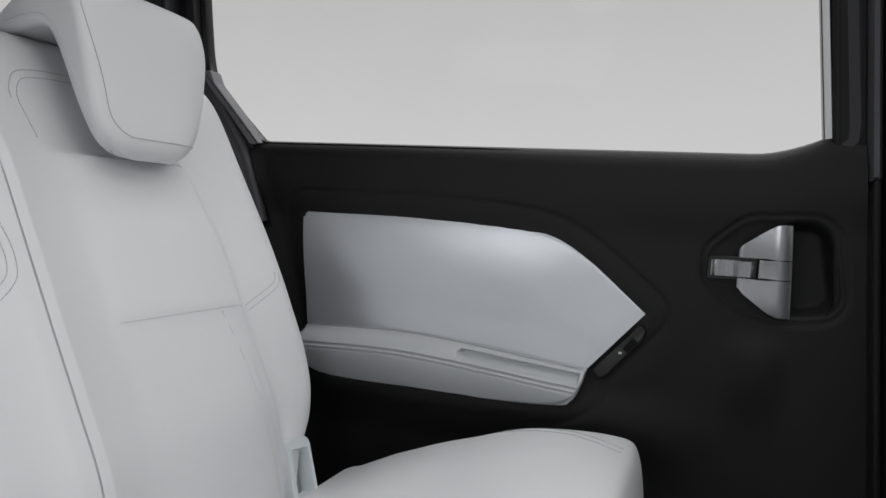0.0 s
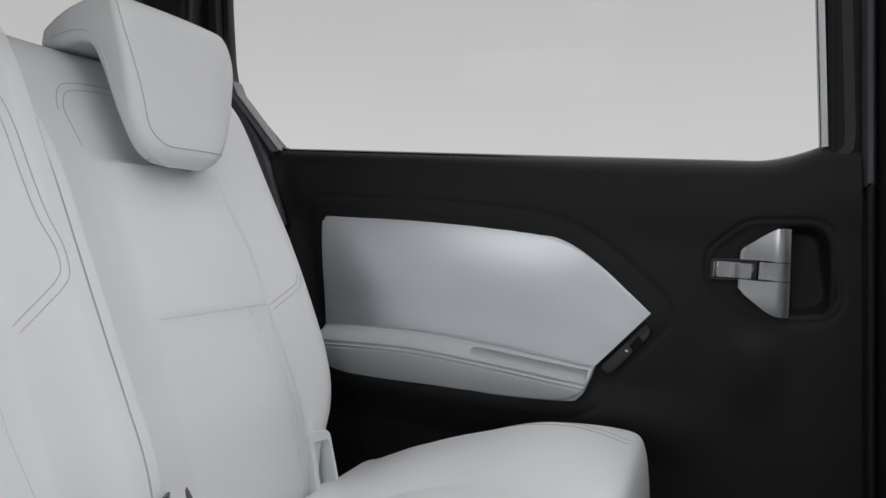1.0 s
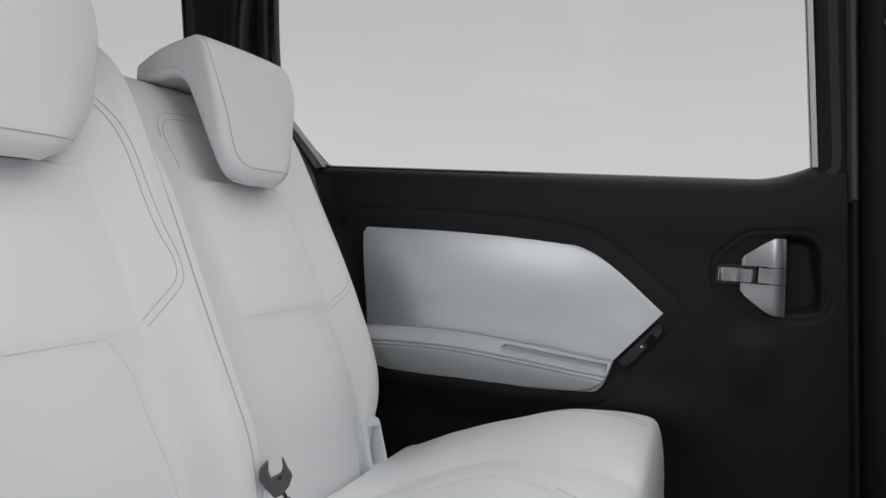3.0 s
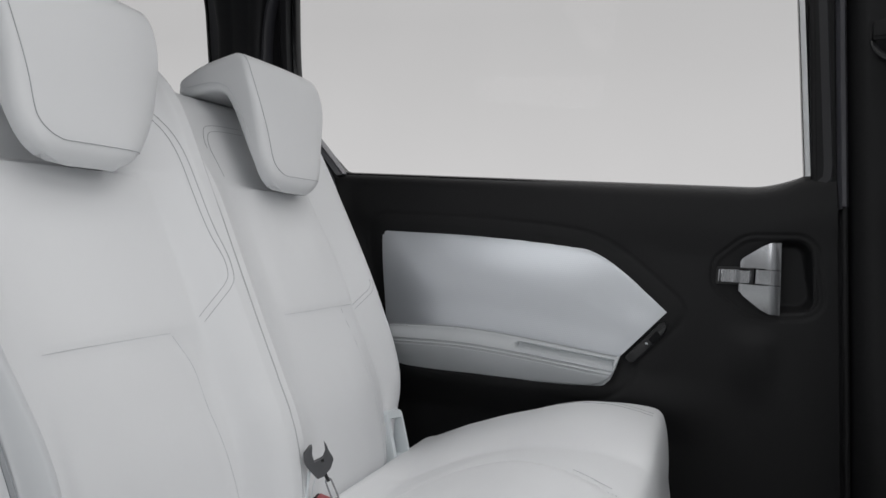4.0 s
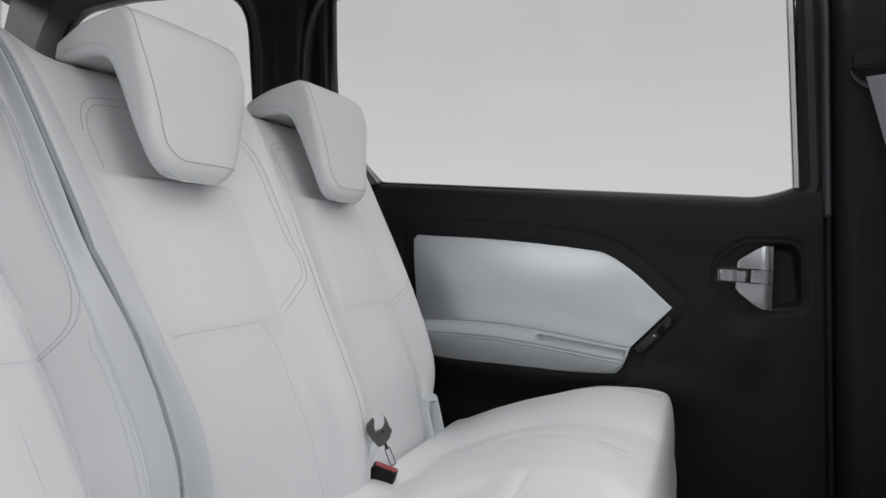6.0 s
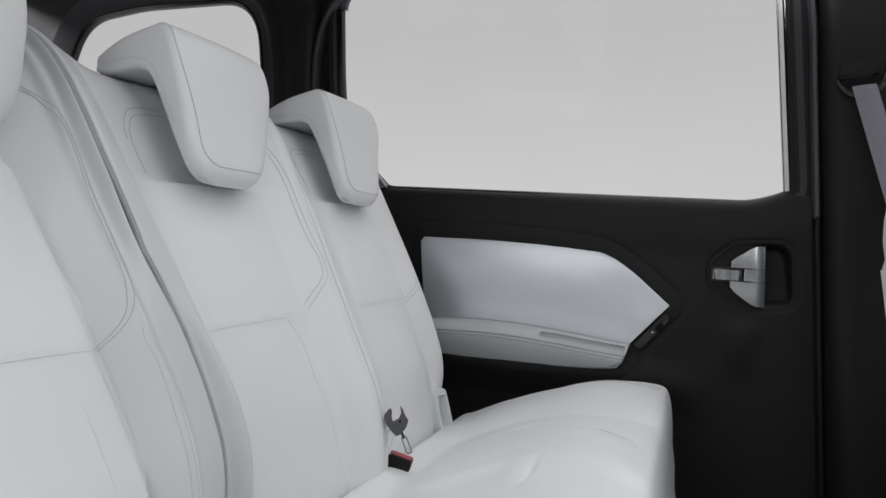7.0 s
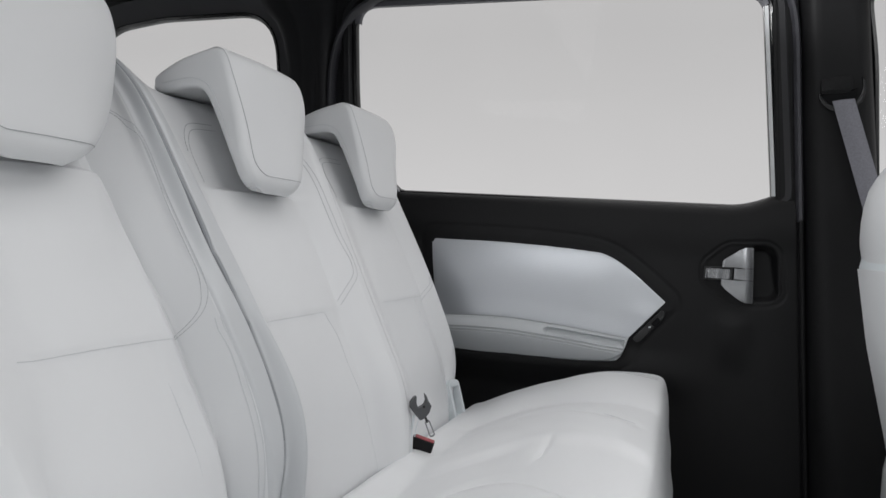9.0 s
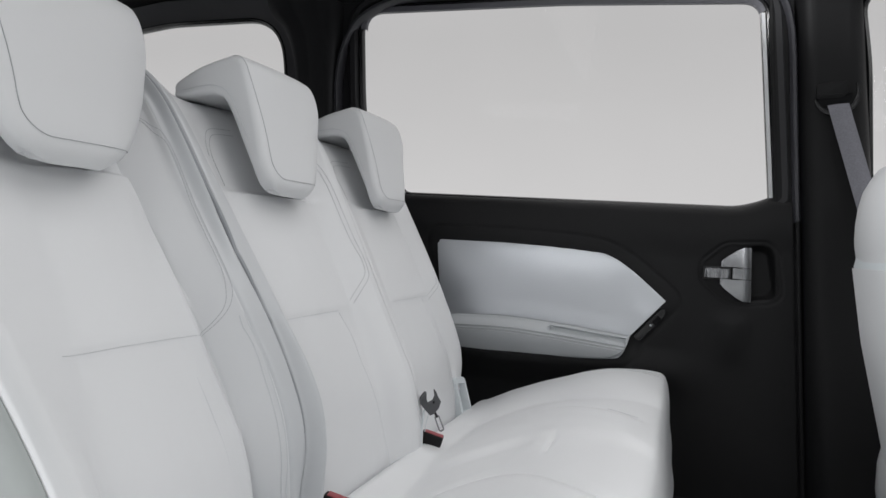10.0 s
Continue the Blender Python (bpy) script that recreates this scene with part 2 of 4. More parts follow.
def holed_plate(outer, holes, y, depth):
    """A plate in x, z with holes, from y to y + depth."""
    bm = bmesh.new()
    edges = []
    for loop in (outer, *holes):
        vs = [bm.verts.new((p[0], y, p[1])) for p in loop]
        edges += [bm.edges.new((vs[i], vs[(i + 1) % len(vs)])) for i in range(len(vs))]
    bmesh.ops.triangle_fill(bm, use_beauty=True, use_dissolve=False, edges=edges)
    faces = bm.faces[:]
    got = bmesh.ops.extrude_face_region(bm, geom=faces)
    bmesh.ops.translate(bm, vec=(0, depth, 0), verts=[g for g in got["geom"] if isinstance(g, bmesh.types.BMVert)])
    return bm


def pane(outline, y, thick=0.004):
    bm = prism(outline, y, y + thick)
    return bm


door_window = round_poly([(-0.995, 1.246), (-1.133, 1.372), (-1.148, 1.425), (-1.166, 1.56), (-1.188, 1.826), (-0.54, 1.820), (-0.012, 1.796), (0.041, 1.274), (0.0, 1.257), (-0.045, 1.245)],
                         [0.012, 0.03, 0.03, 0.05, 0.075, 0.05, 0.055, 0.006, 0.03, 0.05], 8)
quarter_window = round_poly([(-1.425, 1.32), (-1.441, 1.48), (-1.488, 1.808), (-1.95, 1.806), (-2.20, 1.775), (-2.29, 1.55), (-2.33, 1.32)],
                            [0.06, 0.05, 0.14, 0.05, 0.10, 0.05, 0.06], 8)
front_window = round_poly([(0.268, 1.262), (0.243, 1.62), (0.215, 1.80), (0.55, 1.80), (1.15, 1.50), (1.35, 1.26)], [0.03, 0.05, 0.06, 0.05, 0.05, 0.04], 8)

# far side of the body, with its three window openings
side = [(-2.62, FLOOR_Z - 0.1), (1.7, FLOOR_Z - 0.1), (1.7, 1.2), (1.3, 1.62), (0.55, ROOF_Z), (-2.5, ROOF_Z), (-2.66, 1.3)]
def grown(outline, d):
    """The outline widened by d all round."""
    P = [Vector(p) for p in resample([*outline, outline[0]], 0.02)[:-1]]
    area = sum(P[i - 1].x * P[i].y - P[i].x * P[i - 1].y for i in range(len(P)))
    out = []
    for i, p in enumerate(P):
        t = (P[(i + 1) % len(P)] - P[i - 1]).normalized()
        q = Vector((t.y, -t.x)) * (d if area > 0 else -d)
        out.append((p.x + q.x, p.y + q.y))
    return out


grip_hole = [(-0.035, 0.985), (0.075, 0.985), (0.075, 1.155), (-0.035, 1.155)]
bm = holed_plate(side, [door_window, quarter_window, front_window, grip_hole], 0.036, 0.016)
skin = holed_plate(side, [grown(w, 0.062) for w in (door_window, quarter_window, front_window)], 0.052, 0.044)
skin_mesh = bpy.data.meshes.new("outer_skin")
skin.to_mesh(skin_mesh)
bm.from_mesh(skin_mesh)
bpy.data.meshes.remove(skin_mesh)
wall_far = tagged(part("wall_far", bm, PILLAR), "charcoal inner side of the car body with window openings", "wall", kind="structure")

# rear end, near quarter, roof, floor
bm = box(-2.72, -2.66, -1.62, 0.10, FLOOR_Z - 0.1, 1.30, 0.01)
tagged(part("wall_rear", bm, PILLAR), "charcoal lower tailgate lining", "wall", kind="structure")
# Near quarter is unseen; its window is left out to block the back lamp.
near = [(-2.62, FLOOR_Z - 0.1), (-1.25, FLOOR_Z - 0.1), (-1.20, 1.2), (-1.28, ROOF_Z), (-2.5, ROOF_Z), (-2.66, 1.3)]
bm = prism(near, -1.64, -1.58)
tagged(part("wall_near", bm, PILLAR), "charcoal inner side of the near rear quarter", "wall", kind="structure")
bm = bmesh.new()


def roof_point(x, t, up):
    y = -1.64 + 1.77 * t
    edge = min(1.0, min(t, 1 - t) / 0.16)
    return (x, y, ROOF_Z - 0.015 + up + 0.05 * math.sin(edge * math.pi / 2) - 0.02 * ((x + 0.9) / 1.8) ** 2)


xs = np.linspace(-2.66, 0.55, 24)
ts = np.linspace(0, 1, 25)
_, lower = sheet(xs, ts, lambda x, t: roof_point(x, t, 0), bm)
_, upper = sheet(xs, ts, lambda x, t: roof_point(x, t, 0.03), bm)
stitch_back(bm, lower, upper)
# unseen opening, added so that light from above reaches the seats
ROOF_X0, ROOF_X1, ROOF_Y0, ROOF_Y1 = -0.72, 0.32, -1.48, -0.12
gone = [f for f in bm.faces if ROOF_X0 < f.calc_center_median().x < ROOF_X1 and ROOF_Y0 < f.calc_center_median().y < ROOF_Y1]
bmesh.ops.delete(bm, geom=gone, context="FACES")
tagged(part("ceiling", bm, HEADLINER), "dark grey cloth headliner", "ceiling", kind="structure")
bm = box(-2.66, 1.7, -1.6, 0.06, FLOOR_Z - 0.06, FLOOR_Z, 0.004)
tagged(part("floor", bm, CARPET), "black carpeted car floor", "floor", kind="structure")

# Pane for the added opening; no glass roof is known here.
added_roof_pane = thing("roof_opening_pane", "clear pane over an added, unseen roof opening", "window", kind="structure")
bm = bmesh.new()
xs4, ts4 = np.linspace(-0.9, 0.54, 12), np.linspace(0.06, 0.94, 16)
_, lower = sheet(xs4, ts4, lambda x, t: roof_point(x, t, 0.036), bm)
_, upper = sheet(xs4, ts4, lambda x, t: roof_point(x, t, 0.040), bm)
stitch_back(bm, lower, upper)
pane_ob = part("pane", bm, GLASS, added_roof_pane)
pane_ob.visible_shadow = False

# glass
for name, outline, label in (("window_1", door_window, "clear side glass of the sliding door"), ("window_2", quarter_window, "clear rear quarter glass"), ("window_3", front_window, "clear front door glass")):
    holder = thing(name, label, "window", kind="structure")
    glass = part("pane", pane(outline, 0.0475), GLASS, holder)
    glass.visible_shadow = False
    part("window_seal", ring_loft(resample([*outline, outline[0]], 0.015)[:-1], [(-0.001, 0.052), (-0.003, 0.040), (0.0, 0.031), (0.008, 0.027), (0.014, 0.031), (0.016, 0.045)]), GLOSS, holder, "gloss black window seal")

# ---- sliding door ----
BELT_X, BELT_Z = [-1.3, -0.12, -0.065, -0.035, -0.01, 0.012, 0.030, 0.045, 0.2], [1.246, 1.2445, 1.2445, 1.2475, 1.2545, 1.2645, 1.272, 1.2755, 1.2755]
PANEL = round_poly([(-0.872, 1.115), (-0.671, 1.118), (-0.557, 1.1155), (-0.449, 1.1095), (-0.386, 1.102), (-0.345, 1.0865), (-0.295, 1.055), (-0.248, 1.017), (-0.204, 0.981),
                    (-0.292, 0.876), (-0.302, 0.836), (-0.341, 0.811), (-0.534, 0.794), (-0.71, 0.784), (-0.80, 0.789), (-0.846, 0.815), (-0.852, 0.852), (-0.838, 0.884)],
                   [0.012, 0.05, 0.05, 0.05, 0.03, 0.03, 0.03, 0.03, 0.008, 0.01, 0.014, 0.03, 0.05, 0.05, 0.03, 0.03, 0.014, 0.012], 4)
HANDLE_BED = round_poly([(-0.126, 1.096), (-0.068, 1.15), (0.034, 1.156), (0.056, 1.135), (0.066, 1.026), (0.046, 0.997), (-0.01, 0.986), (-0.058, 0.991), (-0.122, 1.042)], 0.02, 4)
GRIP_WELL = round_poly([(-0.012, 1.142), (0.030, 1.144), (0.045, 1.128), (0.055, 1.03), (0.038, 1.006), (-0.004, 1.0)], 0.012, 4)
SPLIT_X, SPLIT_Z = [-0.87, -0.837, -0.657, -0.487, -0.29, -0.2], [0.886, 0.888, 0.901, 0.895, 0.878, 0.872]
SEAM_X, SEAM_Z = [-0.87, -0.85, -0.655, -0.50, -0.295, -0.2], [0.855, 0.8555, 0.866, 0.861, 0.846, 0.84]

SPLIT_X, SPLIT_Z = zip(*smooth_line(list(zip(SPLIT_X, SPLIT_Z)), 8))
SEAM_X, SEAM_Z = zip(*smooth_line(list(zip(SEAM_X, SEAM_Z)), 8))


def insert_relief(x, z):
    """Relief of the pale insert: a hollow fabric field over a rounded arm ledge."""
    zs, zt = lin(x, SPLIT_X, SPLIT_Z), lin(x, SEAM_X, SEAM_Z)
    out = 0.0105 + (0.008 - 0.017 * (max(0.0, z - 0.965) / 0.155) ** 2.6) * step01(-0.19, -0.42, x)
    out += 0.0045 * math.exp(-((x + 0.262) / 0.036) ** 2 - ((z - 0.935) / 0.038) ** 2)
    if z >= zs - 0.0014:
        out -= 0.003 * step01(0.0, 0.06, z - zs)
    else:
        out += 0.018 * step01(zs, zt, z) + 0.002
        if z < zt:
            out -= 0.032 * ((zt - z) / 0.07) ** 1.5
        out -= 0.004 * bump1(z - zt, 0.004) + 0.0025 * bump1(z - zt + 0.008, 0.003)
        e = min(0.108 - abs(x + 0.408), 0.0105 - abs(z - (zt + 0.0155)))
        if x < -0.5055:
            e = 0.0105 - math.hypot(x + 0.5055, z - (zt + 0.0155))
        if e > 0:
            out -= 0.015 * step01(0, 0.0050, e)
    return out


def trim_relief(x, z):
    """How far the door's lining stands into the cabin."""
    zb = lin(x, BELT_X, BELT_Z)
    dz = zb - z
    out = 0.0
    if dz < 0.030:
        q = 1 - max(0.0, dz) / 0.030
        out -= 0.030 * (1 - math.sqrt(max(0.0, 1 - q * q)))
    out += 0.008 * bump1(dz - 0.075, 0.075)
    d = poly_dist(x, z, PANEL)
    out += 0.002 * step01(-0.10, -0.05, d) * step01(1.2, 1.14, z) * step01(-0.015, -0.04, d) - 0.0022 * bump1(d + 0.036, 0.0075)
    out += 0.004 * step01(-0.036, -0.012, d)
    out -= 0.020 * step01(0.004, 0.014, d)
    flank = step01(-0.05, -0.30, x)
    out += (0.016 * step01(0.86, 0.79, z) - 0.026 * step01(0.79, 0.70, z)) * flank
    h = poly_dist(x, z, HANDLE_BED)
    if h > -0.01:
        out -= 0.0028 * bump1(h, 0.006) + 0.004 * step01(0, 0.014, h)
        w = poly_dist(x, z, GRIP_WELL)
        out -= 0.028 * step01(-0.003, 0.013, w)
    out += 0.012 * bump1(x + 0.04, 0.060) * step01(0.980, 0.930, z) * step01(0.80, 0.92, z)
    return out


door = thing("sliding_door", "black sliding door lining with a pale insert and metal handle", "car door", kind="structure")
bm = bmesh.new()
us = np.concatenate([np.linspace(-1.12, -0.46, 110), np.linspace(-0.46, -0.14, 90)[1:], np.linspace(-0.14, 0.075, 84)[1:], [0.079, 0.0835, 0.088]])
vs = np.concatenate([np.linspace(0, 0.40, 30), np.linspace(0.40, 0.66, 46)[1:], np.linspace(0.66, 0.90, 64)[1:], np.linspace(0.90, 0.97, 14)[1:], np.linspace(0.97, 1.0, 8)[1:]])


def trim_point(u, v):
    zb = lin(u, BELT_X, BELT_Z)
    z = 0.46 + (zb - 0.46) * v
    x = u + (lean(z) if u > -0.05 else lean(z) * step01(-0.25, -0.05, u) ) * (1.0 if u > 0.06 else step01(0.0, 0.06, u))
    return (x, 0.012 - trim_relief(u, z), z)


_, front = sheet(us, vs, trim_point, bm)
back = [[bm.verts.new((v.co.x, 0.062, v.co.z)) for v in row] for row in front]
stitch_back(bm, front, back)
part("trim_panel", bm, BLACK, door)


def ruled(low, high, n, m, lift):
    """The facing between two lines of the insert, with its rim turned back."""
    A, B = resample(low, 0.004), resample(high, 0.004)
    A = [A[int(round(k * (len(A) - 1) / n))] for k in range(n + 1)]
    B = [B[int(round(k * (len(B) - 1) / n))] for k in range(n + 1)]
    bm = bmesh.new()

    def at(k, t):
        x, z = A[k][0] + (B[k][0] - A[k][0]) * t, A[k][1] + (B[k][1] - A[k][1]) * t
        e = min(1.0, poly_dist(x, z, PANEL) / 0.004)
        return Vector((x, 0.012 - insert_relief(x, z) - lift * math.sqrt(max(0.0, 1 - (1 - max(0.0, e)) ** 2)), z))

    ts = [0, 0.012, 0.03, *np.linspace(0.06, 0.94, m), 0.97, 0.988, 1]
    _, f = sheet(range(n + 1), ts, at, bm)
    b = [[bm.verts.new((v.co.x, 0.024, v.co.z)) for v in row] for row in f]
    stitch_back(bm, f, b)
    return bm


P0 = [(-0.872, 1.115), (-0.671, 1.118), (-0.557, 1.1155), (-0.449, 1.1095), (-0.390, 1.1015), (-0.345, 1.0865), (-0.295, 1.055), (-0.248, 1.017), (-0.205, 0.981)]
TOP_LINE = [(-0.872, 1.109), (-0.866, 1.115)] + [tuple(p) for p in smooth_line(P0[1:], 8)]
SPLIT_LINE = [(x, lin(x, SPLIT_X, SPLIT_Z)) for x in np.linspace(-0.838, -0.292, 60)]
LOW_LINE = [tuple(p) for p in smooth_line([(-0.838, 0.886), (-0.849, 0.868), (-0.853, 0.845), (-0.843, 0.812), (-0.80, 0.789), (-0.71, 0.784), (-0.534, 0.794), (-0.345, 0.811), (-0.312, 0.824), (-0.301, 0.845), (-0.292, 0.875)], 8)]
insert = part("fabric_insert", ruled(SPLIT_LINE, TOP_LINE, 110, 40, 0.0008), FABRIC, door, "silver dotted fabric insert")
arm = part("arm_ledge", ruled(LOW_LINE, SPLIT_LINE, 210, 64, 0.005), LEATHER_ARM, door, "pale grey leather arm ledge with a finger pocket")


def on_door(x, z, lift):
    return (x, 0.012 - insert_relief(x, z - 0.0015) - lift, z)


for off in (0.0, -0.008):
    line = [on_door(x, lin(x, SEAM_X, SEAM_Z) + off, 0.0048) for x in np.linspace(-0.845, -0.336, 70)]
    part("seam", tube(line, 0.0011), THREAD, arm, "grey stitched seam")
line = [on_door(x, lin(x, SPLIT_X, SPLIT_Z), 0.0042) for x in np.linspace(-0.832, -0.296, 70)]
part("joint", tube(line, 0.0010), THREAD, arm)

# switch strip beside the insert's tip: a rimmed plate, a black piece painting the pit's shade, a white mark
strip = round_poly([(-0.284, 0.878), (-0.272, 0.868), (-0.262, 0.871), (-0.206, 0.940), (-0.203, 0.955), (-0.212, 0.962)], 0.006, 4)
sw = part("switch_plate", prism(strip, 0.0045, 0.012, bevel=0.0012), GLOSS, door, "gloss black switch strip")
rim = resample([*strip, strip[0]], 0.004)[:-1]
part("switch_rim", ring_loft(rim, [(-0.0005, 0.009), (0.0, 0.0035), (0.0012, 0.0028), (0.0024, 0.0040), (0.0030, 0.010)]), BLACK, sw, "matt black raised rim")
key = round_poly([(-0.237, 0.921), (-0.227, 0.912), (-0.212, 0.931), (-0.222, 0.941)], 0.003, 4)
part("switch_pit", prism(key, 0.0030, 0.010, bevel=0.0010), CARPET, sw, "matt black piece for the switch's dark pit")
part("switch_mark", box(-0.2425, -0.2375, 0.0036, 0.0050, 0.9105, 0.9140, 0.0004), WHITE_PLASTIC, sw, "small white switch symbol")

# inner handle: bent metal plate and latch lever
HX = np.concatenate([np.linspace(-0.074, -0.020, 14), np.linspace(-0.018, 0.0, 8)])
TOPX, TOPZ = [-0.075, -0.071, -0.037, -0.022, -0.008, 0.0], [1.096, 1.104, 1.130, 1.1385, 1.1395, 1.1395]
LOWX, LOWZ = [-0.072, -0.066, -0.032, -0.018, 0.0], [1.039, 1.030, 1.004, 0.9965, 0.9955]


def plate_y(x, z):
    return -0.006 + 12.0 * max(0.0, x + 0.024) ** 2 + 1.1 * (z - 1.07) ** 2


def handle_plate(z_from, z_to, x_from, inner=False):
    bm = bmesh.new()
    xs = [x for x in HX if x >= x_from]
    vs = [0, 0.022, 0.05, *np.linspace(0.1, 0.9, 12), 0.95, 0.978, 1]

    def at(x, v, deep):
        lo, hi = z_from(x), z_to(x)
        z = lo + (hi - lo) * v
        return (x - 0.045 * (z - 1.07) * step01(-0.03, 0.0, x), plate_y(x, z) + deep + (0.0014 * step01(-0.022, -0.032, x) if inner and v in (0, 1) else 0.0018 if v in (0, 1) or x == xs[0] else 0.0), z)

    _, f = sheet(xs, vs, lambda x, v: at(x, v, 0), bm)
    _, b = sheet(xs, vs, lambda x, v: at(x, v, 0.004), bm)
    stitch_back(bm, f, b)
    return bm


handle = part("door_handle", handle_plate(lambda x: 1.0838 + 0.0012 * step01(-0.024, -0.034, x), lambda x: lin(x, TOPX, TOPZ), -0.08), METAL, door, "brushed aluminium pull plate")
part("lower_plate", handle_plate(lambda x: lin(x, LOWX, LOWZ), lambda x: 1.0552 - 0.0012 * step01(-0.024, -0.034, x), -0.08), METAL, handle)
bm = handle_plate(lambda x: 1.0552, lambda x: 1.0838, -0.047, True)
for v in bm.verts:
    v.co.y += 0.0014 * step01(-0.020, -0.034, v.co.x)
part("middle_plate", bm, METAL, handle)
bm = bmesh.new()
LX = np.linspace(-0.1125, -0.053, 40)


def lever_y(x):
    ribs = 0.0011 * math.sin((x + 0.1125) / 0.0025 * 2 * math.pi) * (step01(-0.103, -0.105, x) + step01(-0.060, -0.058, x))
    return -0.008 + 0.004 * bump1(x + 0.068, 0.016) + 0.002 * bump1(x + 0.093, 0.012) + ribs + 0.004 * step01(-0.065, -0.053, x)


_, f = sheet(LX, [1.054, 1.0555, 1.066, 1.079, 1.0805], lambda x, z: (x, lever_y(x) + (0.0015 if z in (1.054, 1.0805) else 0), z + 0.02 * (x + 0.08)), bm)
_, b = sheet(LX, [1.054, 1.0555, 1.066, 1.079, 1.0805], lambda x, z: (x, lever_y(x) + 0.006, z + 0.02 * (x + 0.08)), bm)
stitch_back(bm, f, b)
part("latch_lever", bm, METAL, door, "small ribbed metal latch lever")
bed = round_poly([(-0.117, 1.049), (-0.117, 1.084), (-0.048, 1.089), (-0.048, 1.052)], 0.004, 3)
part("lever_bed", prism(bed, 0.004, 0.016), GLOSS, door)
bm = ring_loft(resample([*HANDLE_BED, HANDLE_BED[0]], 0.006)[:-1], [(-0.0025, 0.019), (-0.0012, 0.0140), (0.0, 0.0137), (0.0012, 0.0140), (0.0025, 0.019)])
part("handle_bezel", bm, BLACK, door)

# window surround of the sliding door: upper frame, front run channel, rear corner
outline = resample([*door_window, door_window[0]], 0.012)[:-1]
upper = [p for p in outline]
part("window_frame", ring_loft(upper, [(0.012, 0.04), (0.014, 0.026), (0.020, 0.016), (0.034, 0.014), (0.046, 0.022), (0.050, 0.040)]), PILLAR, door)
bm = bmesh.new()


def channel(z, k):
    x = 0.041 + (z - 1.274) * (-0.053 / 0.516)
    return [(x - 0.0115, 0.046, z), (x - 0.0110, 0.030, z), (x - 0.0015, 0.026, z), (x, 0.046, z)][k]


zs = np.linspace(1.272, 1.755, 12)
sheet(zs, [0, 1, 2, 3], lambda z, k: channel(z, k), bm)
part("run_channel", bm, ALLOY, door, "pale metal glass run strip")
bm = bmesh.new()
sheet(zs, [0, 1, 2, 3], lambda z, k: (channel(z, 0)[0] - (0.0012, 0.0012, 0.0, 0.0)[k], (0.046, 0.028, 0.0275, 0.046)[k], z), bm)
part("run_edge", bm, GLOSS, door)
cover = round_poly([(0.047, 1.258), (0.0835, 1.258), (0.045, 1.735), (0.036, 1.748), (0.006, 1.748), (-0.001, 1.735)], 0.01, 4)
part("channel_cover", prism(cover, 0.016, 0.032, bevel=0.003), BLACK, door)


def strip_along(path, inward, profile):
    """A moulding along an open line (x, z): profile rows of (offset, y)."""
    bm = bmesh.new()
    rows = []
    for k, p in enumerate(path):
        a, b = path[max(k - 1, 0)], path[min(k + 1, len(path) - 1)]
        d = Vector((b[0] - a[0], b[1] - a[1])).normalized()
        n = Vector((d.y, -d.x)) * inward
        rows.append([bm.verts.new((p[0] + n.x * off, y, p[1] + n.y * off)) for off, y in profile])
    for a, b in zip(rows, rows[1:]):
        for k in range(len(profile) - 1):
            bm.faces.new((a[k], b[k], b[k + 1], a[k + 1]))
    return bm


top_path = [p for p in resample(door_window, 0.01) if p[1] > 1.755 and p[0] < 0.03]
part("top_strip", strip_along(top_path, 1, [(0.013, 0.046), (0.012, 0.034), (0.002, 0.0265), (-0.002, 0.0265)]), GREY_TRIM, door, "grey upper glass strip")
corner = round_poly([(-1.014, 1.238), (-0.991, 1.242), (-1.048, 1.3015), (-1.111, 1.365), (-1.124, 1.392), (-1.146, 1.392), (-1.134, 1.362), (-1.072, 1.302)], 0.005, 4)
part("rear_corner_trim", prism(corner, 0.012, 0.045, bevel=0.004), STRIP_GREY, door, "grey rubber corner strip")
bm = tube(smooth_line([(-0.975, 0.008, 1.08), (-1.002, 0.008, 1.16), (-1.030, 0.011, 1.218), (-1.084, 0.018, 1.288), (-1.146, 0.020, 1.360), (-1.18, 0.020, 1.40)], 8), 0.017, 10)
part("rear_seal", bm, RUBBER, door, "grey rubber rear seal")
# rubber round the door's opening: up the rear, over the top and into the front run
rim = smooth_line([(-1.215, 1.30), (-1.238, 1.42), (-1.249, 1.56), (-1.247, 1.64), (-1.232, 1.71), (-1.200, 1.772), (-1.158, 1.808), (-1.09, 1.836), (-0.98, 1.848), (-0.60, 1.850), (-0.15, 1.842), (-0.04, 1.834), (0.008, 1.812), (0.036, 1.772), (0.051, 1.720), (0.0585, 1.670), (0.0635, 1.620), (0.0715, 1.520), (0.0815, 1.400), (0.0955, 1.230), (0.0965, 1.215)], 6)
part("opening_rubber", strip_along(rim, 1, [(-0.010, 0.030), (-0.009, 0.010), (-0.004, 0.002), (0.003, 0.002), (0.008, 0.010), (0.010, 0.034)]), RUBBER, door, "charcoal rubber round the door opening")

# ---- pillars ----
pillar = thing("middle_pillar_trim", "charcoal plastic middle pillar cover", "pillar", kind="structure")
bm = bmesh.new()


def pillar_point(u, z):
    w = lin(z, [0.4, 1.1, 1.3, 1.9], [0.30, 0.195, 0.174, 0.16])
    x = 0.104 + lean(z) + (w - 0.004) * u
    r = min(1.0, min(u, 1 - u) / 0.22)
    return (x, 0.065 - 0.085 * math.sqrt(1 - (1 - r) ** 2) - 0.02 * step01(1.2, 0.6, z), z)


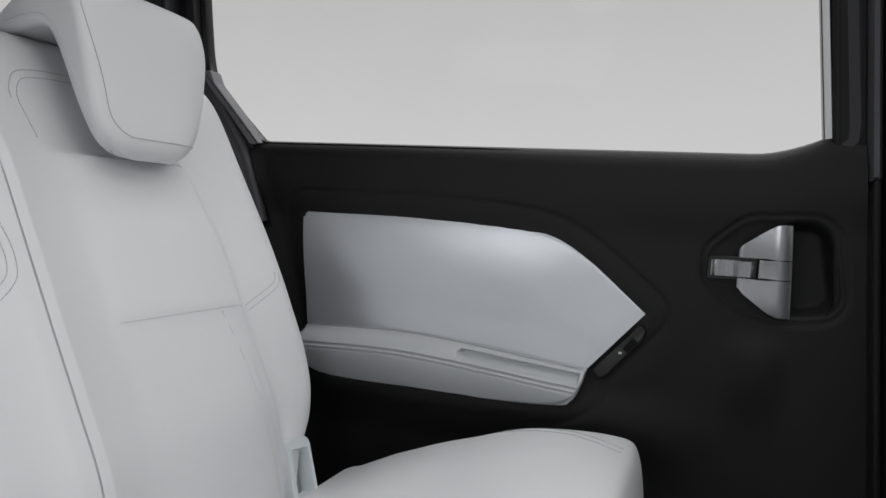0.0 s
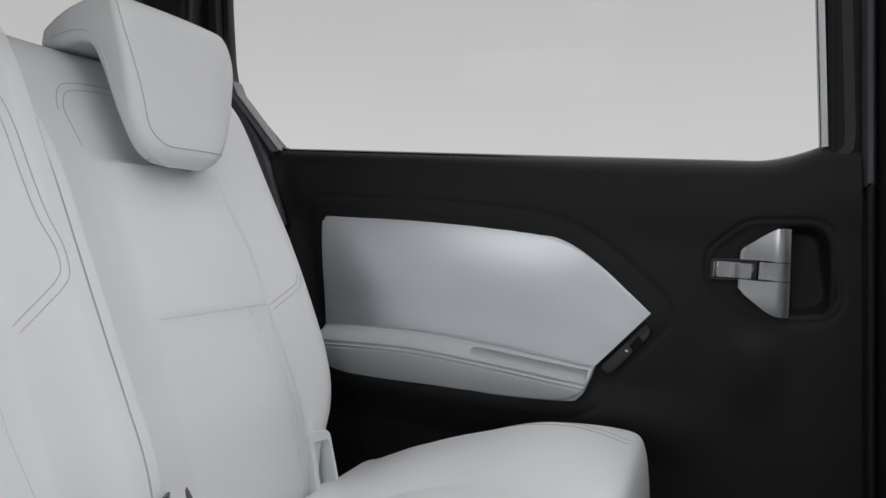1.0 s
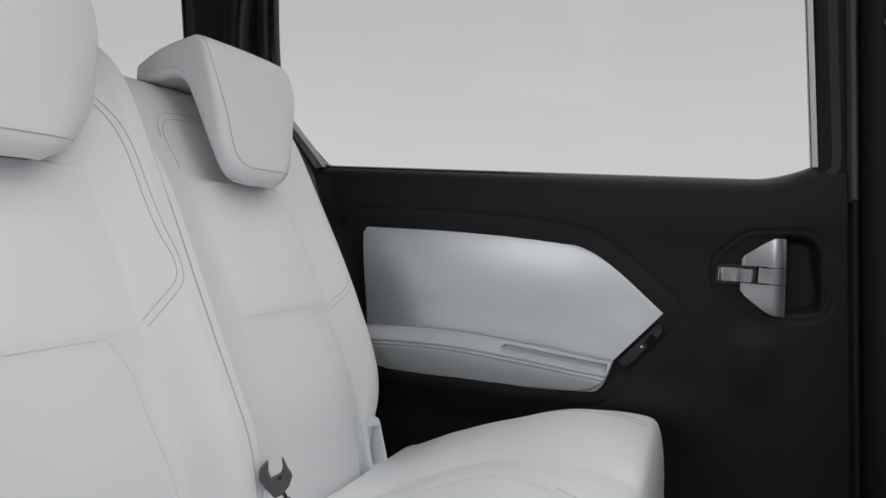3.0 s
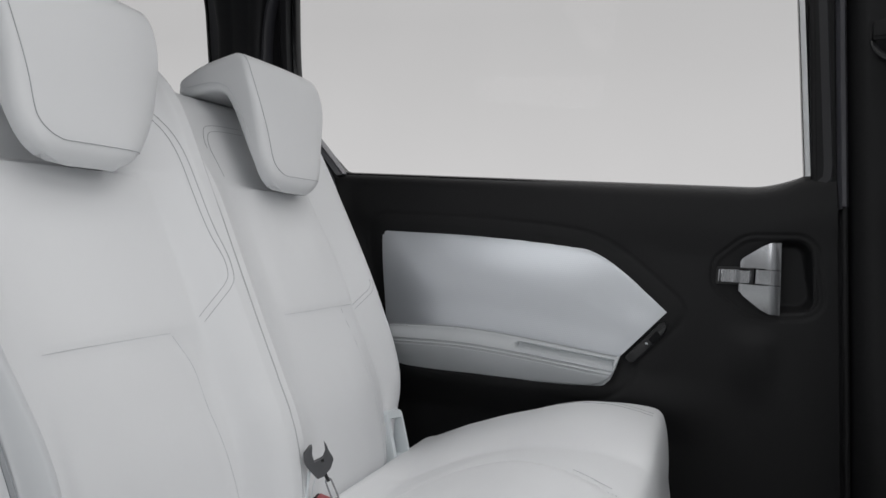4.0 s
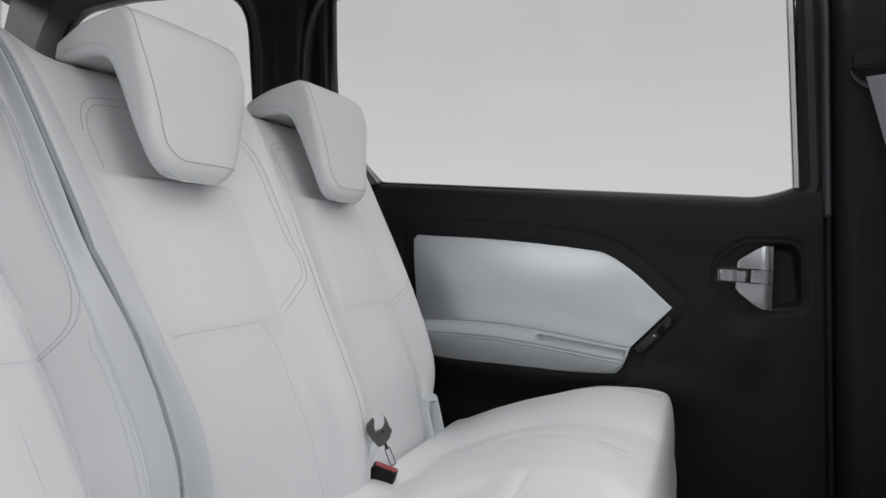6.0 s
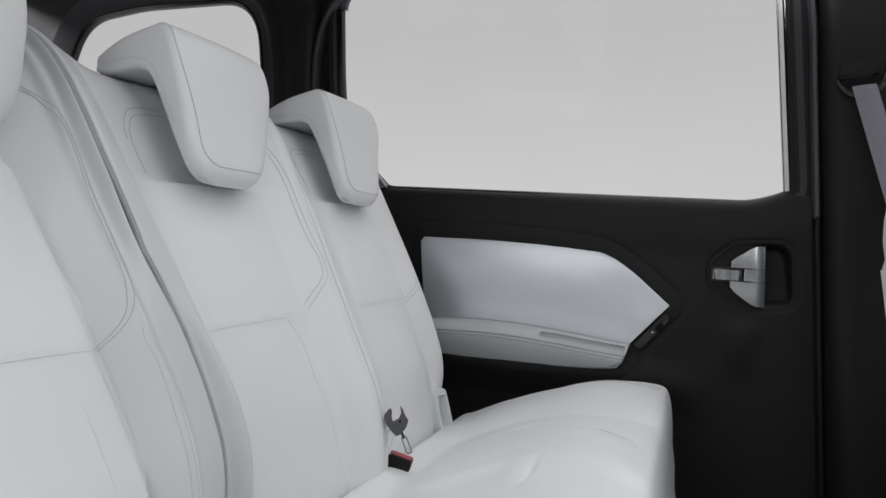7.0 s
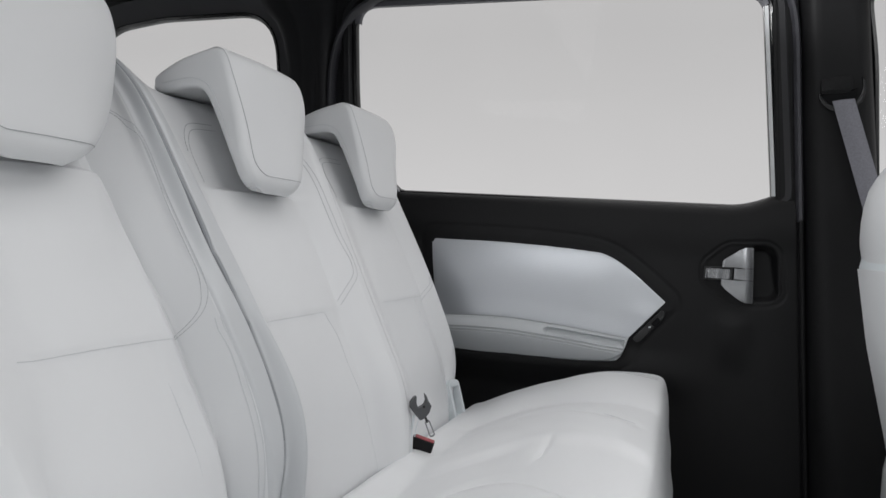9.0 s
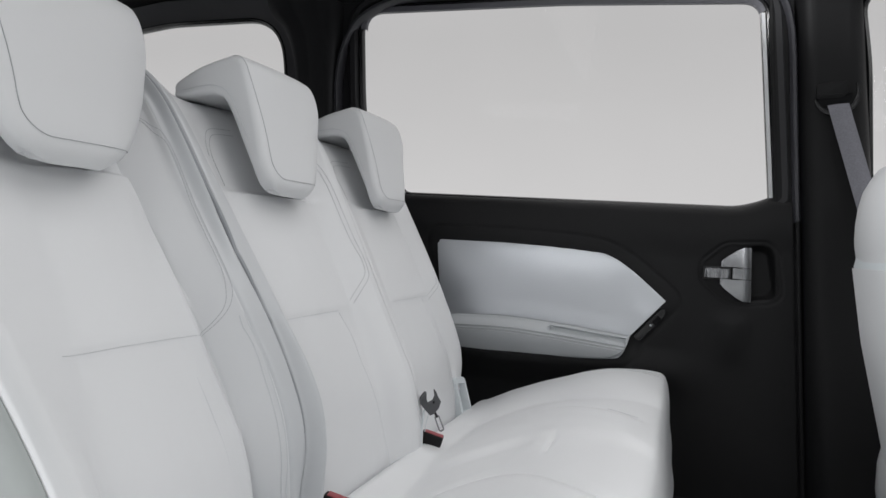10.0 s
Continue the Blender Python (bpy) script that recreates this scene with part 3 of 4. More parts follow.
us = [0, 0.01, 0.03, 0.06, 0.1, 0.15, 0.22, 0.3, 0.4, 0.5, 0.6, 0.7, 0.78, 0.85, 0.9, 0.94, 0.97, 0.99, 1]
sheet(us, np.linspace(FLOOR_Z, 1.93, 60), pillar_point, bm)
part("cover", bm, BLACK, pillar)
bm = tube([(0.052 + lean(z), 0.022, z) for z in np.linspace(FLOOR_Z, 1.9, 40)], 0.007, 10)
part("door_seal", bm, BLACK, pillar)
bm = tube([(0.100 + lean(z), 0.010, z) for z in np.linspace(FLOOR_Z, 1.2145, 30)], 0.0062, 10)
part("lower_seal", bm, BLACK, pillar)

rear_pillar = thing("rear_pillar_trim", "black plastic rear pillar cover", "pillar", kind="structure")
bm = bmesh.new()


def rear_pillar_point(u, z):
    x1 = lin(z, [0.4, 1.2, 1.3, 1.42, 1.56, 1.75, 1.93], [-1.02, -1.10, -1.20, -1.236, -1.250, -1.252, -1.26])
    x0 = lin(z, [0.4, 1.3, 1.50, 1.618, 1.711, 1.760, 1.785, 1.81, 1.93], [-1.46, -1.400, -1.402, -1.415, -1.441, -1.464, -1.483, -1.52, -1.62])
    r = min(1.0, min(u, 1 - u) / 0.2)
    fold = 0.002 * bump1(u - 0.42, 0.07) + 0.003 * bump1(u - 0.72, 0.09)
    return (x0 + (x1 - x0) * u, 0.045 - 0.050 * math.sqrt(1 - (1 - r) ** 2) + fold, z)


sheet([0, 0.01, 0.03, 0.06, 0.1, 0.15, 0.2, 0.3, 0.36, 0.39, 0.42, 0.45, 0.48, 0.6, 0.66, 0.69, 0.72, 0.75, 0.78, 0.85, 0.9, 0.94, 0.97, 0.99, 1], np.linspace(FLOOR_Z, 1.93, 50), rear_pillar_point, bm)
part("cover", bm, PILLAR, rear_pillar)

quarter_trim = thing("quarter_window_trim", "grey trim round the rear quarter window", "window trim", kind="structure")
part("surround", ring_loft(resample([*quarter_window, quarter_window[0]], 0.015)[:-1], [(0.004, 0.045), (0.006, 0.035), (0.02, 0.024), (0.055, 0.003), (0.075, -0.002), (0.085, 0.015), (0.09, 0.04)]), HEADLINER, quarter_trim)
bm = bmesh.new()
sheet(np.linspace(-2.6, 0.55, 40), np.linspace(0, 1, 9), lambda x, t: (x, 0.055 - 0.10 * math.sin(t * math.pi / 2), 1.848 + 0.034 * step01(-1.34, -1.52, x) + 0.060 * (1 - math.cos(t * math.pi / 2))), bm)
tagged(part("trim", bm, PILLAR), "charcoal roof side rail lining", "trim", kind="structure")

# front door lining under its window
front_door = thing("front_door", "black front door lining", "car door", kind="structure")
bm = bmesh.new()
sheet(np.linspace(0.30, 1.6, 20), np.linspace(0, 1, 14), lambda x, v: (x, 0.05 - 0.05 * math.sqrt(max(0, 1 - max(0, (v - 0.93) / 0.07) ** 2)), 0.46 + (1.25 - 0.46) * v), bm)
part("trim_panel", bm, BLACK, front_door)

# ---- seat belt on the middle pillar ----
belt = thing("seat_belt", "grey seat belt hanging from its pillar guide", "seat belt")
cover = round_poly([(0.115, 1.516), (0.114, 1.551), (0.150, 1.5595), (0.181, 1.561), (0.183, 1.530), (0.174, 1.520)], 0.005, 4)
adjuster = part("height_adjuster", prism(cover, -0.030, 0.0, bevel=0.004), BLACK, belt)
ridge = round_poly([(0.117, 1.523), (0.117, 1.5265), (0.172, 1.530), (0.174, 1.5265)], 0.001, 2)
part("ridge", prism(ridge, -0.0325, -0.028, bevel=0.001), BLACK, adjuster)
crescent = [tuple(p) for p in smooth_line([(0.108, 1.513), (0.111, 1.500), (0.120, 1.487), (0.138, 1.475), (0.162, 1.475), (0.186, 1.483), (0.201, 1.496), (0.207, 1.520), (0.204, 1.545), (0.196, 1.554)], 4)]
crescent += [tuple(p) for p in smooth_line([(0.197, 1.549), (0.199, 1.528), (0.192, 1.506), (0.178, 1.491), (0.152, 1.485), (0.130, 1.493), (0.114, 1.510)], 4)]
part("guide_loop", prism(crescent, -0.046, -0.036, bevel=0.003), GLOSS, belt, "gloss black belt guide")
# Black plate paints the shade of the opening behind the guide.
slot = round_poly([(0.118, 1.516), (0.128, 1.497), (0.152, 1.489), (0.178, 1.495), (0.192, 1.512), (0.194, 1.534), (0.180, 1.526)], 0.004, 3)
part("slot", prism(slot, -0.028, -0.012, bevel=0.002), CARPET, adjuster, "matt black plate for the dark slot behind the guide")
bm = bmesh.new()


def web_point(u, t, deep):
    c = np.array([0.166, -0.047, 1.500]) * (1 - t) + np.array([0.284, -0.115, 1.08]) * t
    return (c[0] - 0.005 + (u - 0.5) * 0.046, c[1] + 0.002 * math.cos(u * math.pi * 2) + deep, c[2] + (u - 0.5) * 0.006)


_, f = sheet(np.linspace(0, 1, 7), np.linspace(0, 1, 14), lambda u, t: web_point(u, t, 0), bm)
_, b = sheet(np.linspace(0, 1, 7), np.linspace(0, 1, 14), lambda u, t: web_point(u, t, 0.0015), bm)
stitch_back(bm, f, b)
part("webbing", bm, WEBBING, belt, "grey woven webbing")

# ---- rear bench ----
BACK = smooth_line([(-0.715, 0.56), (-0.697, 0.64), (-0.70, 0.70), (-0.722, 0.80), (-0.752, 0.87), (-0.79, 0.95), (-0.845, 1.06), (-0.90, 1.17), (-0.943, 1.255), (-0.975, 1.300), (-1.012, 1.326), (-1.06, 1.334), (-1.10, 1.322), (-1.125, 1.28)], 12)
BACK = resample(BACK, 0.0062)
FRONT_END = max(range(len(BACK)), key=lambda i: BACK[i][1])
SEAM_H = 0.957
CENTRES = {"outer": -0.385, "middle": -0.825, "near": -1.290}


def back_normal(i):
    a, b = BACK[max(i - 1, 0)], BACK[min(i + 1, len(BACK) - 1)]
    dx, dz = b[0] - a[0], b[1] - a[1]
    n = math.hypot(dx, dz)
    return dz / n, -dx / n


def rounded(gap, r):
    if gap >= r:
        return 0.0
    q = 1 - max(0.0, gap) / r
    return r * (1 - math.sqrt(max(0.0, 1 - q * q)))


# Sections of the three places: rows of (y, height over the middle line of the pad), each given over the height z.
Z_KEYS = [0.56, 0.70, 0.78, 0.86, 0.95, 1.05, 1.16, 1.26, 1.334]
GAP_Y = [-1.024, -1.027, -1.033, -1.043, -1.052, -1.078, -1.086, -1.094, -1.100]
GAP_D = [0.000, 0.012, 0.037, 0.052, 0.053, 0.053, 0.048, 0.040, 0.030]
JOINT_Y = -0.625
EDGE_Y = [-0.222, -0.216, -0.170, -0.141, -0.133, -0.129, -0.136, -0.139, -0.138]


def flat(value):
    return [value] * len(Z_KEYS)


def eased(values):
    """The values over Z_KEYS as a smooth curve in many short steps."""
    return list(zip(*smooth_line(list(zip(Z_KEYS, values)), 10)))


def plus(values, d):
    return [v + d for v in values]


def pad_height(z):
    """The pad stands over the upper part of the backrest, with a ledge under the headrest."""
    ledge = step01(1.174, 1.160, z)
    return ledge * (0.011 + 0.005 * step01(1.09, 1.15, z) - 0.003 * step01(SEAM_H + 0.004, SEAM_H - 0.012, z))


NEAR_PAD_Y = [-1.100, -1.108, -1.108, -1.115, -1.127, -1.143, -1.168, -1.185, -1.19]
NEAR_WALL_Y = [-1.058, -1.063, -1.076, -1.088, -1.104, -1.107, -1.110, -1.116, -1.122]
NEAR_WALL_D = [0.005, 0.022, 0.039, 0.055, 0.058, 0.046, 0.034, 0.028, 0.020]
ROLL_Y = [-0.999, -1.001, -1.005, -1.012, -1.023, -1.029, -1.045, -1.062, -1.068]
ROLL_D = [0.020, 0.040, 0.060, 0.071, 0.064, 0.052, 0.046, 0.038, 0.028]
WING_D = [0.030, 0.050, 0.054, 0.050, 0.046, 0.045, 0.044, 0.042, 0.036]
OUTER_WING_D = [0.030, 0.050, 0.054, 0.050, 0.046, 0.045, 0.040, 0.012, 0.004]

NEAR_EDGE_Y = [-1.405, -1.409, -1.415, -1.426, -1.446, -1.468, -1.480, -1.484, -1.484]

# row: y over z, height over z, 1 where the pad's own height is added
SECTIONS = {
    "near": [(NEAR_EDGE_Y, flat(-0.080), 0), (plus(NEAR_EDGE_Y, -0.002), flat(0.004), 0), (plus(NEAR_EDGE_Y, 0.003), flat(0.018), 0), (plus(NEAR_EDGE_Y, 0.018), flat(0.026), 0), (plus(NEAR_EDGE_Y, 0.036), flat(0.022), 0), (flat(-1.368), flat(0.007), 0.5), (flat(-1.335), flat(-0.002), 1), (flat(-1.27), flat(0.002), 1),
             (flat(-1.21), flat(0.001), 1), (plus(NEAR_PAD_Y, -0.022), flat(-0.006), 1), (NEAR_PAD_Y, flat(-0.014), 0.4), (plus(NEAR_PAD_Y, 0.005), plus(NEAR_WALL_D, -0.060), 0),
             (plus(NEAR_WALL_Y, -0.004), plus(NEAR_WALL_D, -0.014), 0), (NEAR_WALL_Y, plus(NEAR_WALL_D, -0.003), 0), (plus(NEAR_WALL_Y, 0.008), plus(NEAR_WALL_D, 0.002), 0), (plus(GAP_Y, -0.009), plus(GAP_D, 0.004), 0), (plus(GAP_Y, -0.003), plus(GAP_D, -0.002), 0), (plus(GAP_Y, -0.0015), plus(GAP_D, -0.030), 0), (plus(GAP_Y, -0.001), flat(-0.080), 0)],
    "middle": [(plus(GAP_Y, 0.0015), flat(-0.080), 0), (plus(GAP_Y, 0.002), plus(GAP_D, -0.030), 0), (plus(GAP_Y, 0.0035), plus(GAP_D, -0.003), 0), (plus(GAP_Y, 0.009), plus(GAP_D, 0.004), 0), (plus(ROLL_Y, -0.008), plus(ROLL_D, 0.001), 0), (plus(ROLL_Y, 0.002), plus(ROLL_D, -0.004), 0),
               (plus(ROLL_Y, 0.012), [-0.020, -0.018, -0.014, -0.004, 0.014, 0.030, 0.034, 0.030, 0.022], 0), ([-0.958, -0.955, -0.955, -0.957, -0.962, -0.968, -0.982, -0.99, -0.99], [-0.008, -0.008, -0.008, -0.006, -0.002, 0.004, 0.004, 0.004, 0.004], 0.3), (flat(-0.93), flat(-0.002), 1), (flat(-0.87), flat(0.001), 1),
               (flat(-0.80), flat(0.002), 1), ([-0.752, -0.750, -0.748, -0.745, -0.742, -0.742, -0.748, -0.75, -0.75], flat(0.000), 1), ([-0.712, -0.708, -0.707, -0.707, -0.708, -0.71, -0.72, -0.725, -0.725], flat(0.006), 0.4),
               (flat(-0.672), plus(WING_D, -0.014), 0), (flat(-0.648), plus(WING_D, -0.001), 0), (flat(-0.632), WING_D, 0), (flat(JOINT_Y - 0.0010), plus(WING_D, -0.0007), 0), (flat(JOINT_Y - 0.0004), plus(WING_D, -0.010), 0)],
    "outer": [(flat(JOINT_Y + 0.0004), plus(OUTER_WING_D, -0.010), 0), (flat(JOINT_Y + 0.0010), plus(OUTER_WING_D, -0.0007), 0), (flat(-0.612), OUTER_WING_D, 0), (flat(-0.594), [d * 0.80 for d in OUTER_WING_D], 0), (flat(-0.560), [d * 0.47 for d in OUTER_WING_D], 0), (flat(-0.520), [d * 0.18 for d in OUTER_WING_D], 0.4),
              (flat(-0.485), [d * 0.06 for d in OUTER_WING_D], 1), (flat(-0.43), flat(0.002), 1), (flat(-0.37), flat(0.003), 1), ([-0.295, -0.295, -0.295, -0.295, -0.285, -0.285, -0.315, -0.32, -0.32], flat(0.001), 1), ([-0.262, -0.262, -0.264, -0.266, -0.268, -0.270, -0.292, -0.30, -0.30], flat(-0.001), 0.4),
              ([-0.250, -0.250, -0.248, -0.246, -0.246, -0.248, -0.272, -0.28, -0.28], flat(-0.006), 0), (plus(EDGE_Y, -0.055), [-0.008, 0.000, 0.004, 0.004, 0.003, 0.003, 0.002, 0.0, 0.0], 0), (plus(EDGE_Y, -0.028), [-0.006, 0.004, 0.009, 0.009, 0.008, 0.006, 0.004, 0.0, 0.0], 0),
              (plus(EDGE_Y, -0.010), [-0.010, 0.000, 0.004, 0.004, 0.003, 0.001, 0.0, -0.004, -0.004], 0), (plus(EDGE_Y, -0.001), flat(-0.018), 0), (EDGE_Y, flat(-0.040), 0), (plus(EDGE_Y, -0.006), flat(-0.080), 0)],
}

SECTIONS = {name: [(eased(ys), eased(ds), k) for ys, ds, k in rows] for name, rows in SECTIONS.items()}


@functools.lru_cache(maxsize=None)
def section(name, i):
    """The rows of a place's section at step i of the backrest's line."""
    z = BACK[i][1] if i <= FRONT_END else Z_KEYS[-1]
    pad = pad_height(z)
    return [(lin(z, *ys), lin(z, *ds) + k * pad) for ys, ds, k in SECTIONS[name]]


def cross(name, u, i):
    """(y, height) at place u of the section: 0 at its first row, 1 at the next."""
    rows = section(name, i)
    k = min(int(u), len(rows) - 2)
    t = u - k
    a, b, c, d = rows[max(k - 1, 0)], rows[k], rows[k + 1], rows[min(k + 2, len(rows) - 1)]
    out = []
    for j in (0, 1):
        span = c[j] - b[j]
        # tangents held back, so that the curve does not swing past its rows
        m0, m1 = 0.5 * (c[j] - a[j]), 0.5 * (d[j] - b[j])
        if span * m0 < 0 or abs(span) < 1e-9:
            m0 = 0
        if span * m1 < 0 or abs(span) < 1e-9:
            m1 = 0
        m0 = math.copysign(min(abs(m0), 2.5 * abs(span)), m0)
        m1 = math.copysign(min(abs(m1), 2.5 * abs(span)), m1)
        out.append((2 * t ** 3 - 3 * t * t + 1) * b[j] + (t ** 3 - 2 * t * t + t) * m0 + (3 * t * t - 2 * t ** 3) * c[j] + (t ** 3 - t * t) * m1)
    return out


def fine_relief(name, y, z, top):
    """Grooves at the cross seam and slack in the cover."""
    if top:
        return 0.0
    lo, hi = PAD_SPAN[name]
    out = -0.0014 * bump1(z - SEAM_H, 0.006) * step01(lo, lo + 0.02, y) * step01(hi + 0.004, hi - 0.012, y)
    inside = step01(lo - 0.02, lo + 0.05, y) * step01(hi + 0.02, hi - 0.05, y)
    out += (0.0022 * noise.noise(Vector((y * 9, z * 6, 0.7))) + 0.0007 * noise.noise(Vector((y * 30, z * 22, 2.7)))) * (0.35 + 0.65 * inside)
    if z < SEAM_H:
        s = y - low_seam(name, z)
        out -= 0.0014 * bump1(s, 0.008) * step01(SEAM_H, SEAM_H - 0.02, z)
        out -= 0.004 * step01(-0.004, 0.030, s) * step01(hi + 0.01, hi - 0.02, y) * step01(SEAM_H, SEAM_H - 0.05, z)
    return out


PAD_SPAN = {"near": (-1.372, -1.128), "middle": (-0.955, -0.708), "outer": (-0.520, -0.262)}
LOW_SEAMS = {"near": [-1.152, -1.157, -1.162, -1.170, -1.180, -1.196], "middle": [-0.695, -0.702, -0.716, -0.732, -0.739, -0.764], "outer": [-0.272, -0.281, -0.295, -0.304, -0.312, -0.326]}


LOW_LINES = {name: list(zip(*smooth_line(list(zip([0.60, 0.68, 0.77, 0.857, 0.915, 0.957], ys)), 8))) for name, ys in LOW_SEAMS.items()}


def low_seam(name, z):
    zs, ys = LOW_LINES[name]
    return lin(z, zs, ys)


def back_point(name, u, i, lift=0.0):
    nx, nz = back_normal(i)
    y, d = cross(name, u, i)
    d += fine_relief(name, y, BACK[i][1], i > FRONT_END) + lift
    return Vector((BACK[i][0] + nx * d, y, BACK[i][1] + nz * d))


def back_index(z):
    return min(range(FRONT_END + 1), key=lambda i: abs(BACK[i][1] - z))


def across(name, y, i):
    """The place u of a section at which it passes y."""
    lo, hi = 1.5, len(SECTIONS[name]) - 2.5
    for _ in range(26):
        mid = 0.5 * (lo + hi)
        if cross(name, mid, i)[0] < y:
            lo = mid
        else:
            hi = mid
    return 0.5 * (lo + hi)


def on_back(name, y, z, lift):
    """The place on a backrest's face at y, on the line of the backrest at height z."""
    i = back_index(z)
    j = i + 1 if BACK[i][1] < z else max(i - 1, 0)
    a, b = back_point(name, across(name, y, i), i, lift), back_point(name, across(name, y, j), j, lift)
    t = 0 if abs(BACK[j][1] - BACK[i][1]) < 1e-6 else (z - BACK[i][1]) / (BACK[j][1] - BACK[i][1])
    return a.lerp(b, min(1, max(0, t)))


def backrest(parent, name, strips=()):
    """One place's backrest; strips: stretches of its section in the shaded edge tone."""
    n = len(SECTIONS[name])
    cuts = sorted({0, n - 1, *[k for s in strips for k in s]})
    idx = list(range(len(BACK)))
    body = None
    for a, b in zip(cuts, cuts[1:]):
        us = [a + (b - a) * k / ((b - a) * 8) for k in range((b - a) * 8 + 1)]
        bm = bmesh.new()
        _, f = sheet(us, idx, lambda u, i: back_point(name, min(u, n - 1 - 1e-6), i), bm)

        def rear(u, i):
            t = i / (len(BACK) - 1)
            y = cross(name, min(u, n - 1 - 1e-6), i)[0]
            return (-0.86 - 0.265 * t, y, 0.56 + 0.71 * t)

        _, r = sheet(us, idx, rear, bm)
        stitch_back(bm, f, r)
        edge = (a, b) in strips
        ob = part("edge_strip" if edge else "backrest", bm, EDGE_SHADE if edge else LEATHER, parent, "edge strip in a darker blue-grey, as leather in shade" if edge else "")
        if not edge and (body is None or b - a > 4):
            body = ob
    return body


def dashes(points, r=0.00045, dash=0.0060, gap=0.0012):
    """One row of stitches along a line."""
    pts = resample(points, 0.001)
    bm = bmesh.new()
    a, period = 0, int(round((dash + gap) / 0.001))
    length = int(round(dash / 0.001))
    while a + length < len(pts):
        tube([pts[a], pts[a + length // 2], pts[a + length]], r, 4, bm)
        a += period
    return bm


# stitched frames beside the pads: (y, z)
FRAMES_LEFT = {
    "outer": [(-0.435, 1.279), (-0.490, 1.277), (-0.522, 1.272), (-0.540, 1.265), (-0.552, 1.252), (-0.560, 1.236), (-0.562, 1.222)],
    "middle": [(-0.885, 1.283), (-0.930, 1.280), (-0.956, 1.272), (-0.973, 1.257), (-0.982, 1.240), (-0.985, 1.222)],
}
FRAMES_RIGHT = {
    "outer": [(-0.156, 0.998), (-0.160, 0.986), (-0.172, 0.975), (-0.197, 0.966), (-0.248, 0.949)],
    "middle": [(-0.715, 1.286), (-0.687, 1.263), (-0.670, 1.240), (-0.660, 1.215), (-0.655, 1.180), (-0.653, 1.118), (-0.650, 1.076), (-0.643, 1.040), (-0.645, 1.014), (-0.655, 0.999), (-0.670, 0.987), (-0.701, 0.963)],
    "near": [(-1.160, 1.280), (-1.128, 1.258), (-1.114, 1.230), (-1.107, 1.190), (-1.107, 1.130), (-1.106, 1.080), (-1.105, 1.030), (-1.107, 1.001), (-1.111, 0.981), (-1.119, 0.966), (-1.131, 0.954)],
}


def offset_line(line, d):
    out = []
    for k, p in enumerate(line):
        a, b = line[max(k - 1, 0)], line[min(k + 1, len(line) - 1)]
        t = np.array(b) - np.array(a)
        t = t / (np.linalg.norm(t) + 1e-9)
        out.append((p[0] - t[1] * d, p[1] + t[0] * d))
    return out


def seams(back, name):
    if name in FRAMES_LEFT:
        left = smooth_line(FRAMES_LEFT[name], 8)
        inner = offset_line(left, 0.010)
        x, z = inner[-1]
        inner += [(x + 0.004 * k, z - 0.022 * k) for k in range(1, 3)]
        for line in (left, inner):
            part("stitching", dashes([on_back(name, y, z, 0.0006) for y, z in line]), THREAD, back, "grey double stitching")
    right = smooth_line(FRAMES_RIGHT[name], 8)
    for d in (0.0, -0.003 if name == "near" else -0.009):
        part("stitching", dashes([on_back(name, y, z, 0.0006) for y, z in offset_line(right, d)]), THREAD, back, "grey double stitching")
    lo, hi = PAD_SPAN[name]
    end = low_seam(name, SEAM_H) + (0.06 if name == "outer" else 0.0)
    start = lo + (0.012 if name != "near" else 0.0)
    pts = [on_back(name, y, SEAM_H, 0.0002) for y in np.linspace(start, end if name != "near" else hi - 0.008, 50)]
    part("cross_seam", tube(pts, 0.0005, 5), PIPING, back)
    pts = [on_back(name, low_seam(name, z), z, 0.0003) for z in np.linspace(0.62, SEAM_H - (0.05 if name == "near" else 0.004), 60)]
    part("side_seam", tube(pts, 0.0005, 5), PIPING, back)


# ---- head restraints ----
HEAD_OUT = resample(smooth_line([(-1.049, 1.338), (-1.053, 1.352), (-1.043, 1.365), (-0.984, 1.388), (-0.940, 1.401), (-0.918, 1.405), (-0.900, 1.399), (-0.884, 1.374), (-0.864, 1.311), (-0.848, 1.250), (-0.838, 1.210), (-0.835, 1.192), (-0.838, 1.178), (-0.845, 1.168)], 8), 0.008)
HEAD_IN = resample(smooth_line([(-1.046, 1.333), (-1.020, 1.331), (-0.990, 1.334), (-0.960, 1.337), (-0.936, 1.330), (-0.916, 1.305), (-0.892, 1.262), (-0.873, 1.222), (-0.867, 1.194), (-0.865, 1.172)], 8), 0.004)
HEAD_IN = [HEAD_IN[int(round(k * (len(HEAD_IN) - 1) / (len(HEAD_OUT) - 1)))] for k in range(len(HEAD_OUT))]
HEAD = HEAD_OUT + HEAD_IN[::-1]
HEAD_HALF = 0.120


def head_width(x, z):
    drop = min(0.075, max(0.0, 1.246 - z))
    return HEAD_HALF - (0.075 - math.sqrt(max(0.0, 0.075 ** 2 - drop ** 2))) * 0.75 - 0.003 * step01(1.37, 1.42, z) - 0.012 * step01(-0.98, -1.06, x)


def head_normal(k):
    a, b = HEAD[k - 1], HEAD[(k + 1) % len(HEAD)]
    d = np.array(b) - np.array(a)
    d = d / np.linalg.norm(d)
    return -d[1], d[0]


